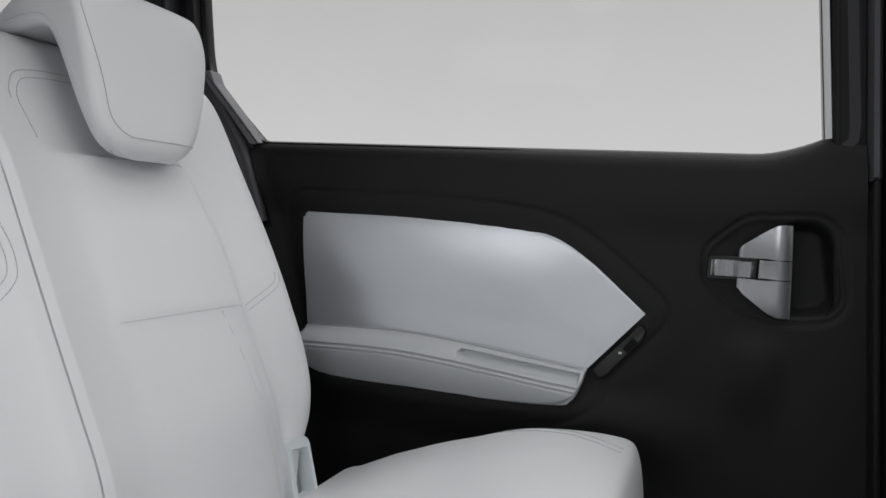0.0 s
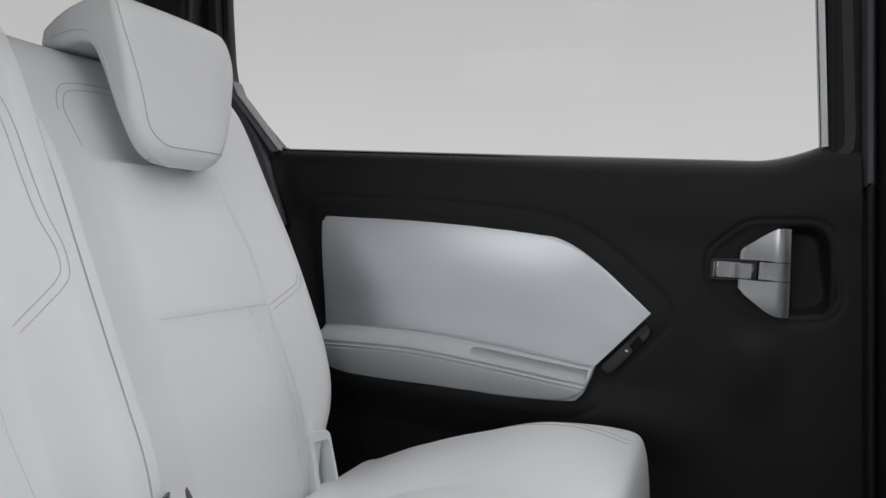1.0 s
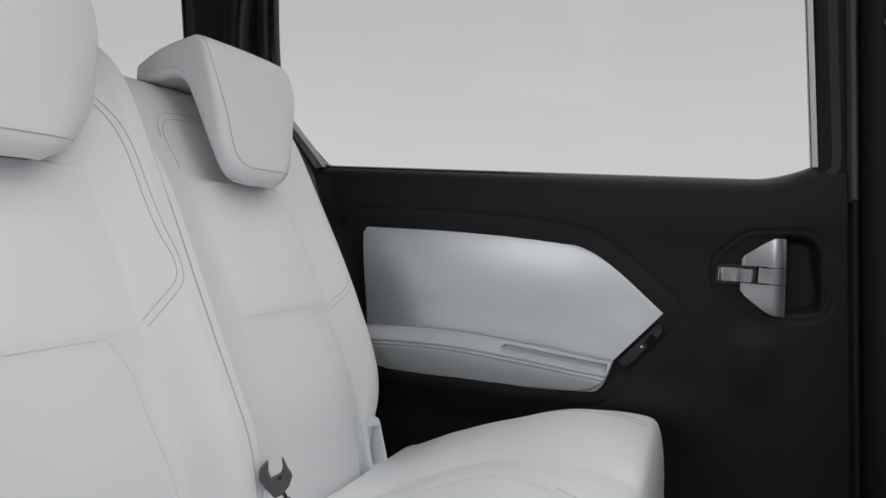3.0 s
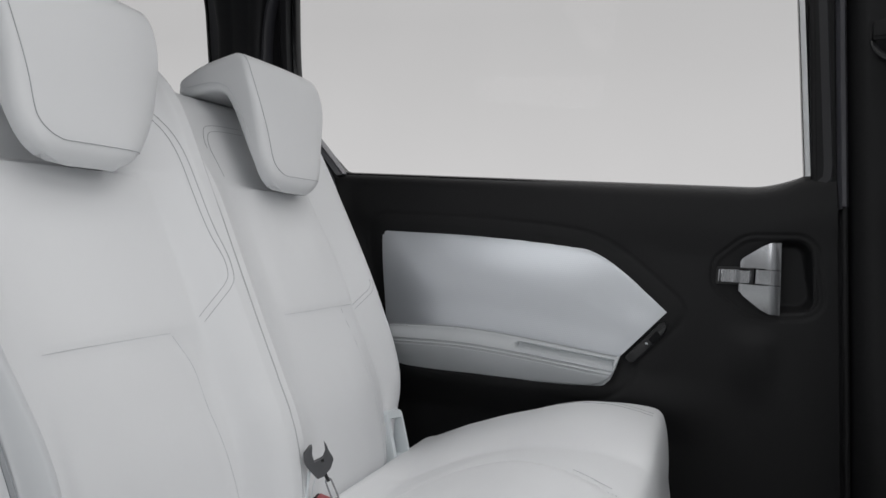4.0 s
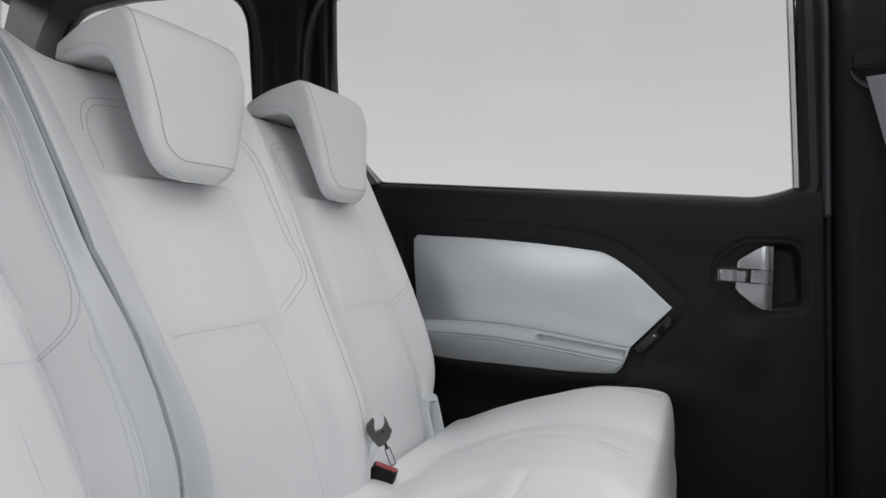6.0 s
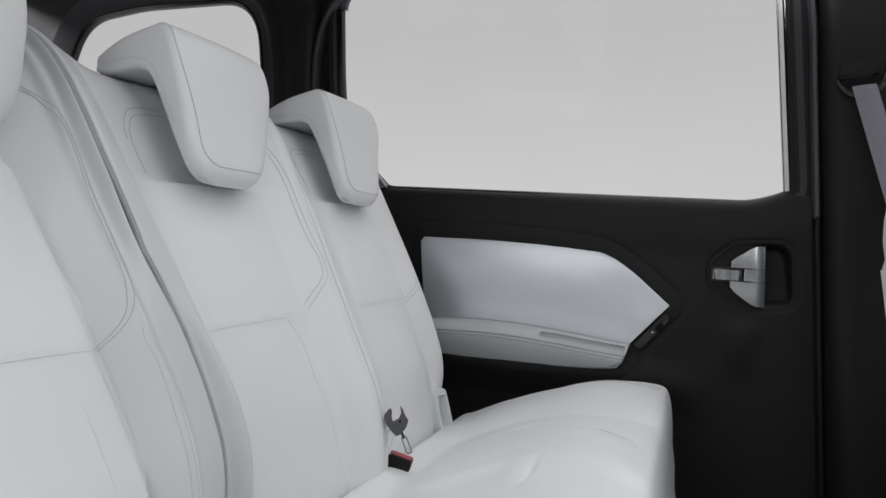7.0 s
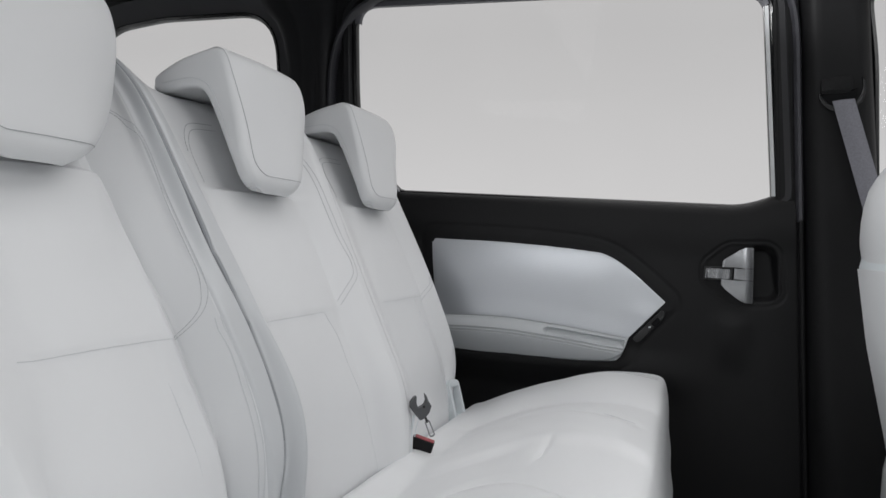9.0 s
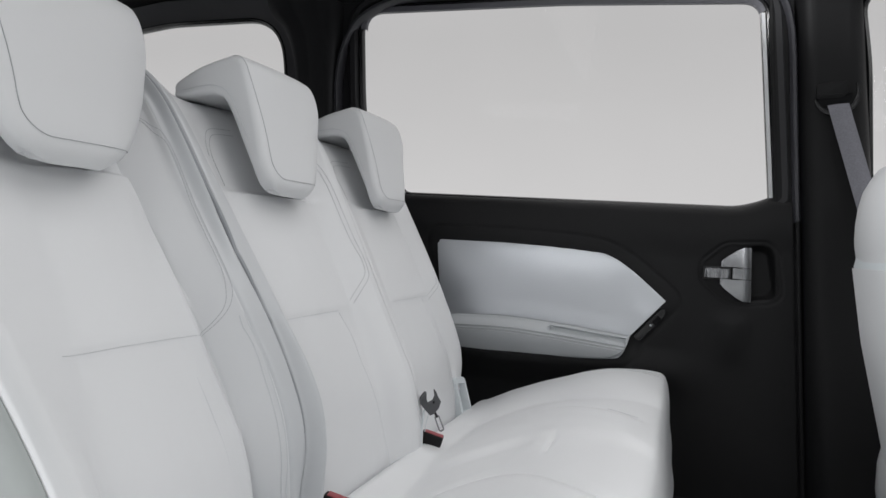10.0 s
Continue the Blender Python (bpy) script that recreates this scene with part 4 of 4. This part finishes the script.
def head_point(k, t, cy, lift=0.0):
    """t from -1 to 1 across the restraint; the sides are rounded off."""
    x, z = HEAD[k]
    w = head_width(x, z)
    if t > 0:
        drop = min(0.085, max(0.0, 1.258 - z))
        w -= (0.090 - math.sqrt(0.090 ** 2 - drop ** 2)) * 0.50
    r = 0.011
    gap = (1 - abs(t)) * w
    nx, nz = head_normal(k)
    inset = min(rounded(gap, r), 0.42 * math.dist(HEAD[k], HEAD[len(HEAD) - 1 - k]))
    front = step01(-0.96, -0.89, x)
    crown = (0.008 * (1 - t * t) - 0.004 - 0.036 * max(0.0, t) ** 3 * (1 - 0.85 * step01(1.24, 1.36, z) + 1.0 * step01(1.28, 1.18, z))) * front
    return Vector((x + nx * (lift - inset) + crown, cy + t * w, z + nz * (lift - inset)))


def head_restraint(parent, cy):
    bm = bmesh.new()
    ts = sorted(set([-1 + (k / 7) ** 2 * 0.15 for k in range(8)] + [1 - (k / 7) ** 2 * 0.15 for k in range(8)] + list(np.linspace(-0.85, 0.85, 16))))
    rows = [[bm.verts.new(head_point(k, t, cy)) for k in range(len(HEAD))] for t in ts]
    n = len(HEAD)
    for a, b in zip(rows, rows[1:]):
        for k in range(n):
            bm.faces.new((a[k], a[(k + 1) % n], b[(k + 1) % n], b[k]))
    half = len(HEAD_OUT)
    for row in (rows[0], rows[-1]):
        for k in range(half - 1):
            bm.faces.new((row[k], row[k + 1], row[n - 2 - k], row[n - 1 - k]))
    head = part("headrest", bm, LEATHER, parent, "white leather headrest folded over the seat top")
    # front edge seam: down both sides and across the lower edge
    apex = max(range(half), key=lambda k: HEAD[k][1])
    low = min((k for k in range(half) if HEAD[k][0] > -0.875), key=lambda k: abs(HEAD[k][1] - 1.195))

    def at(kf, t):
        k = int(math.floor(kf))
        return head_point(k, t, cy, 0.0005).lerp(head_point(k + 1, t, cy, 0.0005), kf - k)

    side = [head_point(k, -0.95 + 0.12 * step01(1.38, 1.24, HEAD[k][1]), cy, 0.0005) for k in range(apex, low - 4)]
    turn = [at(low - 3.6 * (1 - math.sin(radians(a))), -0.83 + 0.24 * (1 - math.cos(radians(a)))) for a in range(0, 91, 10)]
    turn += [head_point(low, t, cy, 0.0005) for t in (-0.4, -0.2, 0, 0.2, 0.4, 0.6)]
    turn += [at(low - 3.0 * (1 - math.cos(radians(a))), 0.70 + 0.285 * math.sin(radians(a))) for a in range(0, 91, 15)]
    other = [head_point(k, 0.99, cy, 0.0005) for k in range(low - 4, apex, -1)]
    part("edge_seam", tube(smooth_line([tuple(p) for p in side + turn + other], 3), 0.00055, 6), THREAD, head, "fine grey edge seam")
    # seam along the lower edge of each side
    under = [k for k in range(half, n) if -1.03 < HEAD[k][0] < -0.884]
    for t in (-1.0, 1.0):
        pts = []
        for k in under:
            p = head_point(k, t, cy, 0.0)
            nx, nz = head_normal(k)
            pts.append((p.x - nx * 0.004, p.y + 0.0004 * t, p.z - nz * 0.004))
        part("side_seam", tube(pts, 0.0008, 5), PIPING, head)
    return head


def belt_bezel(parent, y, z=0.700):
    """White plastic guide with an open slot, low on the backrest's flank."""
    m = pose(-0.690, y, z, 0, -20, -17)
    outer = round_poly([(-0.025, -0.056), (0.027, -0.054), (0.025, 0.053), (-0.023, 0.055)], 0.012, 5)
    inner = round_poly([(-0.013, -0.036), (0.018, -0.035), (0.017, 0.035), (-0.013, 0.036)], 0.005, 5)
    bm = bmesh.new()
    n = len(outer)
    rings = []
    for ring, depth in ((outer, -0.055), (outer, 0.005), ([(a * 0.92, b * 0.96) for a, b in outer], 0.010), ([(a * 1.1, b * 1.04) for a, b in inner], 0.010), (inner, 0.006), ([(a * 0.92, b * 0.97) for a, b in inner], -0.045)):
        rings.append([bm.verts.new((depth, a, b)) for a, b in ring])
    for a, b in zip(rings, rings[1:]):
        for k in range(n):
            bm.faces.new((a[k], a[(k + 1) % n], b[(k + 1) % n], b[k]))
    bm.faces.new(rings[-1])
    bmesh.ops.transform(bm, matrix=m, verts=bm.verts)
    bezel = part("anchor_bezel", bm, WHITE_PLASTIC, parent, "white plastic anchor guide")
    # Grey sheet puts the shade inside the guide into colour.
    bm = bmesh.new()
    ring = [bm.verts.new((-0.022, a * 0.97, b * 0.985)) for a, b in inner]
    bm.faces.new(ring)
    deep = [bm.verts.new((-0.026, a * 0.97, b * 0.985)) for a, b in inner]
    bm.faces.new(deep[::-1])
    for k in range(n):
        bm.faces.new((ring[k], ring[(k + 1) % n], deep[(k + 1) % n], deep[k]))
    bmesh.ops.transform(bm, matrix=m, verts=bm.verts)
    part("slot_shade", bm, RECESS_SHADE, bezel, "grey sheet for the shade deep in the slot")
    return bezel


# ---- seat cushions ----
CUSH = resample(smooth_line([(-0.76, 0.56), (-0.715, 0.595), (-0.695, 0.638), (-0.680, 0.664), (-0.664, 0.675), (-0.645, 0.682), (-0.575, 0.717), (-0.50, 0.748), (-0.44, 0.769), (-0.38, 0.790), (-0.32, 0.804), (-0.26, 0.811), (-0.218, 0.811), (-0.196, 0.805), (-0.186, 0.788), (-0.179, 0.755), (-0.174, 0.70), (-0.167, 0.62), (-0.158, 0.53), (-0.162, 0.45)], 10), 0.006)


def cush_normal(i):
    a, b = CUSH[max(i - 1, 0)], CUSH[min(i + 1, len(CUSH) - 1)]
    dx, dz = b[0] - a[0], b[1] - a[1]
    n = math.hypot(dx, dz)
    return -dz / n, dx / n


CUSH_X = [-0.66, -0.60, -0.555, -0.51, -0.46, -0.42, -0.38, -0.312, -0.27, -0.225, -0.18]
RIM_FOOT = list(zip(*smooth_line(list(zip(CUSH_X, [-0.40, -0.36, -0.332, -0.308, -0.298, -0.300, -0.312, -0.342, -0.358, -0.378, -0.40])), 6)))
PANEL_SEAM = list(zip(*smooth_line(list(zip(CUSH_X, [-0.56, -0.50, -0.448, -0.400, -0.366, -0.364, -0.384, -0.440, -0.478, -0.522, -0.575])), 6)))
PLACE_STEP = list(zip(*smooth_line(list(zip(CUSH_X, [-0.676, -0.670, -0.660, -0.645, -0.615, -0.606, -0.61, -0.63, -0.65, -0.67, -0.69])), 6)))
PITCH = 0.440


def cushion_drop(y, x, z):
    """How far the top lies below the rim beside the door: its inner face with a crease at its foot, then one place after the other."""
    foot, place = lin(x, *RIM_FOOT), lin(x, *PLACE_STEP)
    t = min(1.0, max(0.0, (-0.135 - y) / (-0.135 - foot)))
    drop = 0.032 * (0.25 * t + 0.75 * t ** 3)
    drop += 0.009 * step01(place + 0.004, place - 0.050, y) + 0.008 * step01(place + 0.01, place - 0.22, y)
    return drop * (step01(-0.665, -0.60, x) if x < -0.35 else step01(0.56, 0.785, z))


def cushion_relief(y, x, z, lo, hi, r_lo, r_hi):
    """Relief of the cover: a rim beside the door, then for each place a sewn panel, one place lower than the other."""
    out = -rounded(y - lo, r_lo) - rounded(hi - y, r_hi)
    top = step01(-0.165, -0.24, x) * step01(-0.665, -0.60, x)
    front = step01(-0.15, -0.20, x)
    sewn = lin(x, *PANEL_SEAM)
    for k in (0, 1, 2):
        s = y - (sewn - PITCH * k)
        deep = top * step01(-0.64, -0.52, x) * step01(-0.20, -0.26, x)
        out -= (0.0042 * bump1(s, 0.009) + 0.0030 * bump1(s - 0.006, 0.03)) * deep
        # the panel beyond the seam swells towards its middle
        out += 0.0070 * step01(0.004, -0.050, s) * step01(-0.29, -0.13, s) * deep
    # the corner that covers the buckle's foot
    out += 0.010 * bump1(y + 0.630, 0.055) * step01(-0.57, -0.62, x) * step01(-0.70, -0.66, x)
    # slack in the cover
    out += 0.0020 * noise.noise(Vector((x * 7, y * 6, z * 5))) + 0.0007 * noise.noise(Vector((x * 25, y * 18, z * 14)))
    # gathers low on the front
    out += 0.004 * (bump1(y + 0.13, 0.022) + 0.7 * bump1(y + 0.30, 0.03) - bump1(y + 0.165, 0.018)) * step01(0.70, 0.62, z) * (1 - front)
    # loose folds round the front corner by the door
    corner = step01(hi - 0.13, hi - 0.03, y) * step01(0.78, 0.70, z) * (1 - front)
    out += 0.005 * corner * (math.sin((y + 0.35 * z) * 150) * 0.5 + 0.7 * noise.noise(Vector((y * 28, z * 9, 3.1))))
    # one pull across the cover
    out -= 0.0050 * bump1(x + 0.378 - 0.05 * (y + 0.67), 0.007) * bump1(y + 0.67, 0.085) * front
    out += 0.0035 * bump1(x + 0.410 - 0.05 * (y + 0.67), 0.032) * bump1(y + 0.67, 0.12) * front
    return out


def cushion(parent, lo, hi, r_lo, r_hi):
    bm = bmesh.new()
    n = int((hi - lo) / 0.007)
    ys = sorted(set([round(lo + (hi - lo) * k / n, 5) for k in range(n + 1)] + [round(lo + r_lo * (k / 8) ** 2, 5) for k in range(9)] + [round(hi - r_hi * (k / 8) ** 2, 5) for k in range(9)]))

    def at(y, i):
        nx, nz = cush_normal(i)
        d = cushion_relief(y, CUSH[i][0], CUSH[i][1], lo, hi, r_lo, r_hi)
        return (CUSH[i][0] + nx * d, y, CUSH[i][1] + nz * d - cushion_drop(y, *CUSH[i]))

    idx = list(range(len(CUSH)))
    _, f = sheet(ys, idx, at, bm)

    def under(y, i):
        t = i / (len(CUSH) - 1)
        return (-0.78 + 0.59 * t, min(max(y, lo + 0.02), hi - 0.02), 0.56 - 0.11 * t)

    _, b = sheet(ys, idx, under, bm)
    stitch_back(bm, f, b)
    return part("cushion", bm, LEATHER, parent)


bench = thing("rear_bench_seat", "white leather two-place rear bench with stitched seams", "car seat", group="rear row of seats")
b = backrest(bench, "outer")
seams(b, "outer")
head_restraint(bench, CENTRES["outer"])
b = backrest(bench, "middle", ((0, 6),))
seams(b, "middle")
head_restraint(bench, CENTRES["middle"])
belt_bezel(bench, -0.238)
cush = cushion(bench, -1.035, -0.052, 0.04, 0.075)


def on_cushion(x, y, lift):
    z = lin(x, [p[0] for p in CUSH[:105] if p[0] < -0.19], [p[1] for p in CUSH[:105] if p[0] < -0.19])
    i = min(range(len(CUSH)), key=lambda k: abs(CUSH[k][0] - x) + abs(CUSH[k][1] - z))
    nx, nz = cush_normal(i)
    d = cushion_relief(y, x, z, -1.035, -0.052, 0.04, 0.075) + lift
    return (x + nx * d, y, z + nz * d - cushion_drop(y, x, z))


for off, x0, x1 in ((0.0, -0.30, -0.222), (0.012, -0.30, -0.232), (-PITCH, -0.29, -0.25)):
    pts = [on_cushion(x, lin(x, *PANEL_SEAM) + off, 0.0006) for x in np.linspace(x0, x1, 30)]
    part("stitching", dashes(pts), THREAD, cush, "grey stitching")
for off in (0.0, 0.016):
    pts = [on_cushion(x, -0.120 + off - 0.20 * max(0.0, x + 0.40) - 0.3 * max(0.0, x + 0.28), 0.0006) for x in np.linspace(-0.40, -0.205, 40)]
    part("stitching", dashes(pts), THREAD, cush, "grey stitching")
part("seat_base", box(-0.74, -0.20, -0.99, -0.08, FLOOR_Z, 0.52, 0.02), BLACK, bench)

single = thing("rear_single_seat", "white leather single rear seat next to the bench", "car seat", group="rear row of seats")
b = backrest(single, "near", ((13, 18),))
seams(b, "near")
head_restraint(single, CENTRES["near"])
belt_bezel(single, -1.118, 0.682)
cushion(single, -1.412, -1.045, 0.07, 0.04)
part("seat_base", box(-0.74, -0.20, -1.40, -1.06, FLOOR_Z, 0.52, 0.02), BLACK, single)
# Grey sheet over the wing's outer side, where it turns back.
bm = bmesh.new()
near_edge = eased(NEAR_EDGE_Y)


def flank(i, d, out):
    nx, nz = back_normal(i)
    return (BACK[i][0] + nx * d, lin(BACK[i][1], *near_edge) - 0.0035 - out - 0.05 * max(0.0, -d), BACK[i][1] + nz * d)


steps = list(range(0, FRONT_END + 1, 3))
depths = [0.006, 0.002, -0.004, -0.02, -0.05, -0.09, -0.13]
_, f = sheet(steps, depths, lambda i, d: flank(i, d, 0.006 * step01(0.006, -0.004, d)), bm)
_, r = sheet(steps, depths, lambda i, d: flank(i, d, -0.0015), bm)
stitch_back(bm, f, r)
part("wing_side", bm, SIDE_GREY, single, "grey outer side of the seat wing")

# dark joint between the bench's two places, and a grey tube that paints the split's shade
pts = [on_back("middle", JOINT_Y - 0.0010, z, 0.0) + Vector((0, 0.0010, 0)) for z in np.linspace(0.66, 1.19, 60)]
part("joint", tube([p - Vector((0.0008, 0, 0)) for p in pts], 0.0008, 6), THREAD, bench, "dark joint line")
pts = [on_back("middle", lin(z, Z_KEYS, GAP_Y) + 0.0040, z, -0.0005) + Vector((0, -0.0038, 0)) for z in np.linspace(0.80, 1.322, 60)]
part("split_shade", tube(pts, 0.0040, 8), RECESS_SHADE, bench, "grey tube for the shade in the split")


# Grey tubes paint the dark crease along the fold.
for d in (0.0, -0.0045):
    pts = [on_back("near", lin(z, Z_KEYS, NEAR_WALL_Y) - 0.001 + d * 0.6, z, 0.0003) for z in np.linspace(0.66, 0.965, 40)]
    part("fold_shade", tube(pts, 0.0008, 6), PIPING, single, "grey line for the shade along the fold")

# ---- belt buckles between the places ----
def tongue_hook(y, x, z):
    """Grey hook that parks a belt tongue over the buckle."""
    hook = thing("belt_tongue_hook", "dark grey plastic hook holding a belt tongue", "belt hook")
    shape = [(-0.0185, 0.004), (-0.0185, 0.011), (-0.0125, 0.020), (-0.0085, 0.022), (-0.0080, 0.010), (-0.0045, 0.0005), (0.002, 0.0035), (0.0065, 0.0065), (0.0090, 0.014), (0.0065, 0.0265),
             (0.0100, 0.022), (0.0135, 0.014), (0.0200, 0.0045), (0.0170, -0.0075), (0.0090, -0.018), (0.0010, -0.0215), (-0.0100, -0.010), (-0.0170, -0.001)]
    plane = pose(x, y, z, 0, 0, 36) @ Matrix.Diagonal((1.12, 1.12, 1.12, 1))
    bm = prism(round_poly(shape, 0.001, 2), -0.005, 0.005, bevel=0.0004, segs=1)
    bmesh.ops.transform(bm, matrix=plane, verts=bm.verts)
    part("hook", bm, GREY_PLASTIC, hook)
    bm = tube([plane @ Vector(p) for p in ((0.0055, -0.0056, 0.004), (0.0055, -0.0075, 0.003))], 0.0022, 8)
    part("rivet", bm, GLOSS, hook)
    for x0, x1, z1, r in ((-0.010, -0.012, -0.085, 0.0024), (0.001, -0.006, -0.052, 0.0009)):
        bm = tube([plane @ Vector(p) for p in ((x0, 0.0, -0.012), ((x0 + x1) / 2 - 0.0012, 0.002, (z1 - 0.012) / 2), (x1, 0.0, z1))], r, 8)
        part("strap", bm, WHITE_PLASTIC, hook, "thin white strap")
    bm = tube([plane @ Vector(p) for p in ((0.0095, 0, -0.014), (0.0155, 0, -0.026))], 0.0026, 8)
    part("clip_stem", bm, GLOSS, hook, "black clip stem")
    link = round_poly([(-0.0055, -0.016), (0.0055, -0.016), (0.0048, 0.016), (-0.0048, 0.016)], 0.0045, 5)
    bm = ring_loft(resample([*link, link[0]], 0.002)[:-1], [(0, -0.0015), (0, 0.0015), (-0.0022, 0.0015), (-0.0022, -0.0015), (0, -0.0015)])
    bmesh.ops.transform(bm, matrix=plane @ pose(0.0205, 0, -0.037, 0, -24, 0), verts=bm.verts)
    part("clip", bm, METAL, hook, "small bright metal clip")


def belt_buckle(y, x, z):
    buckle = thing("belt_buckle", "black seat belt buckle with a red release button", "belt buckle", group="buckles in the rear seats")
    m = pose(x, y, z, 0, 14, 12)
    bm = box(-0.023, 0.023, -0.011, 0.011, -0.060, 0.020, 0.004)
    bmesh.ops.transform(bm, matrix=m, verts=bm.verts)
    part("body", bm, BLACK, buckle)
    bm = box(-0.018, 0.0215, -0.0080, 0.009, 0.0175, 0.0213, 0.001)
    bmesh.ops.transform(bm, matrix=m, verts=bm.verts)
    part("release_button", bm, RED, buckle, "red release button")


tongue_hook(-0.612, -0.640, 0.772)
belt_buckle(-0.566, -0.649, 0.678)
belt_buckle(-0.955, -0.665, 0.672)

# ---- front seat ----
front_seat = thing("front_seat", "white leather front seat seen from behind", "car seat")


def seat_back_ring(z, n=36):
    x_rear = lin(z, [0.50, 0.70, 0.95, 1.14, 1.16, 1.22, 1.28, 1.32, 1.345], [0.35, 0.268, 0.210, 0.178, 0.174, 0.172, 0.182, 0.205, 0.255])
    depth = lin(z, [0.50, 1.1, 1.28, 1.32, 1.345], [0.16, 0.14, 0.11, 0.08, 0.02])
    half = lin(z, [0.50, 0.9, 1.15, 1.27, 1.32, 1.345], [0.23, 0.245, 0.235, 0.205, 0.17, 0.10])
    out = []
    for k in range(n):
        a = 2 * math.pi * k / n
        ca, sa = math.cos(a), math.sin(a)
        e = 0.55
        out.append((x_rear + depth / 2 * (1 + math.copysign(abs(ca) ** e, ca)) , -0.385 + half * math.copysign(abs(sa) ** e, sa), z))
    return out


def lofted(rings):
    bm = bmesh.new()
    R = [[bm.verts.new(p) for p in r] for r in rings]
    n = len(R[0])
    for a, b in zip(R, R[1:]):
        for k in range(n):
            bm.faces.new((a[k], a[(k + 1) % n], b[(k + 1) % n], b[k]))
    bm.faces.new(R[0])
    bm.faces.new(R[-1])
    return bm


part("backrest", lofted([seat_back_ring(z) for z in (0.52, 0.6, 0.7, 0.8, 0.9, 1.0, 1.08, 1.125, 1.14, 1.146, 1.152, 1.17, 1.2, 1.235, 1.27, 1.295, 1.315, 1.33, 1.34, 1.345)]), LEATHER, front_seat)


def shell_point(u, z, lift):
    x = lin(z, [0.50, 0.70, 0.95, 1.14], [0.35, 0.268, 0.210, 0.178])
    edge = min(1.0, min(1 - abs(u), (1.128 - z) / 0.19, (z - 0.56) / 0.19) / 0.06)
    return (x + 0.004 - lift - 0.008 * math.sqrt(max(0.0, 1 - (1 - max(0.0, edge)) ** 2)), -0.385 + (0.150 + 0.01 * step01(0.6, 1.0, z)) * u, z)


for name, mat, lift, shrink, label in (("rear_shell", WHITE_PLASTIC, 0.0, 1.0, "white plastic back shell"), ("shell_panel", LEATHER, 0.007, 0.84, "raised padded panel on the back shell")):
    bm = bmesh.new()
    us3 = [0.5 * shrink * 2 * k for k in (-1, -0.985, -0.96, -0.9, -0.7, -0.4, 0, 0.4, 0.7, 0.9, 0.96, 0.985, 1)]
    zs3 = [0.845 + (z - 0.845) * (shrink * 0.5 + 0.5) for z in np.linspace(0.56, 1.128, 30)]
    _, f3 = sheet(us3, zs3, lambda u, z: shell_point(u, z, lift), bm)
    _, b3 = sheet(us3, zs3, lambda u, z: Vector(shell_point(u, z, lift)) + Vector((0.014, 0, 0)), bm)
    stitch_back(bm, f3, b3)
    part(name, bm, mat, front_seat, label)
part("cushion", box(0.26, 0.80, -0.62, -0.15, 0.56, 0.74, 0.06), LEATHER, front_seat)
part("seat_base", box(0.36, 0.76, -0.58, -0.19, FLOOR_Z, 0.57, 0.02), BLACK, front_seat)
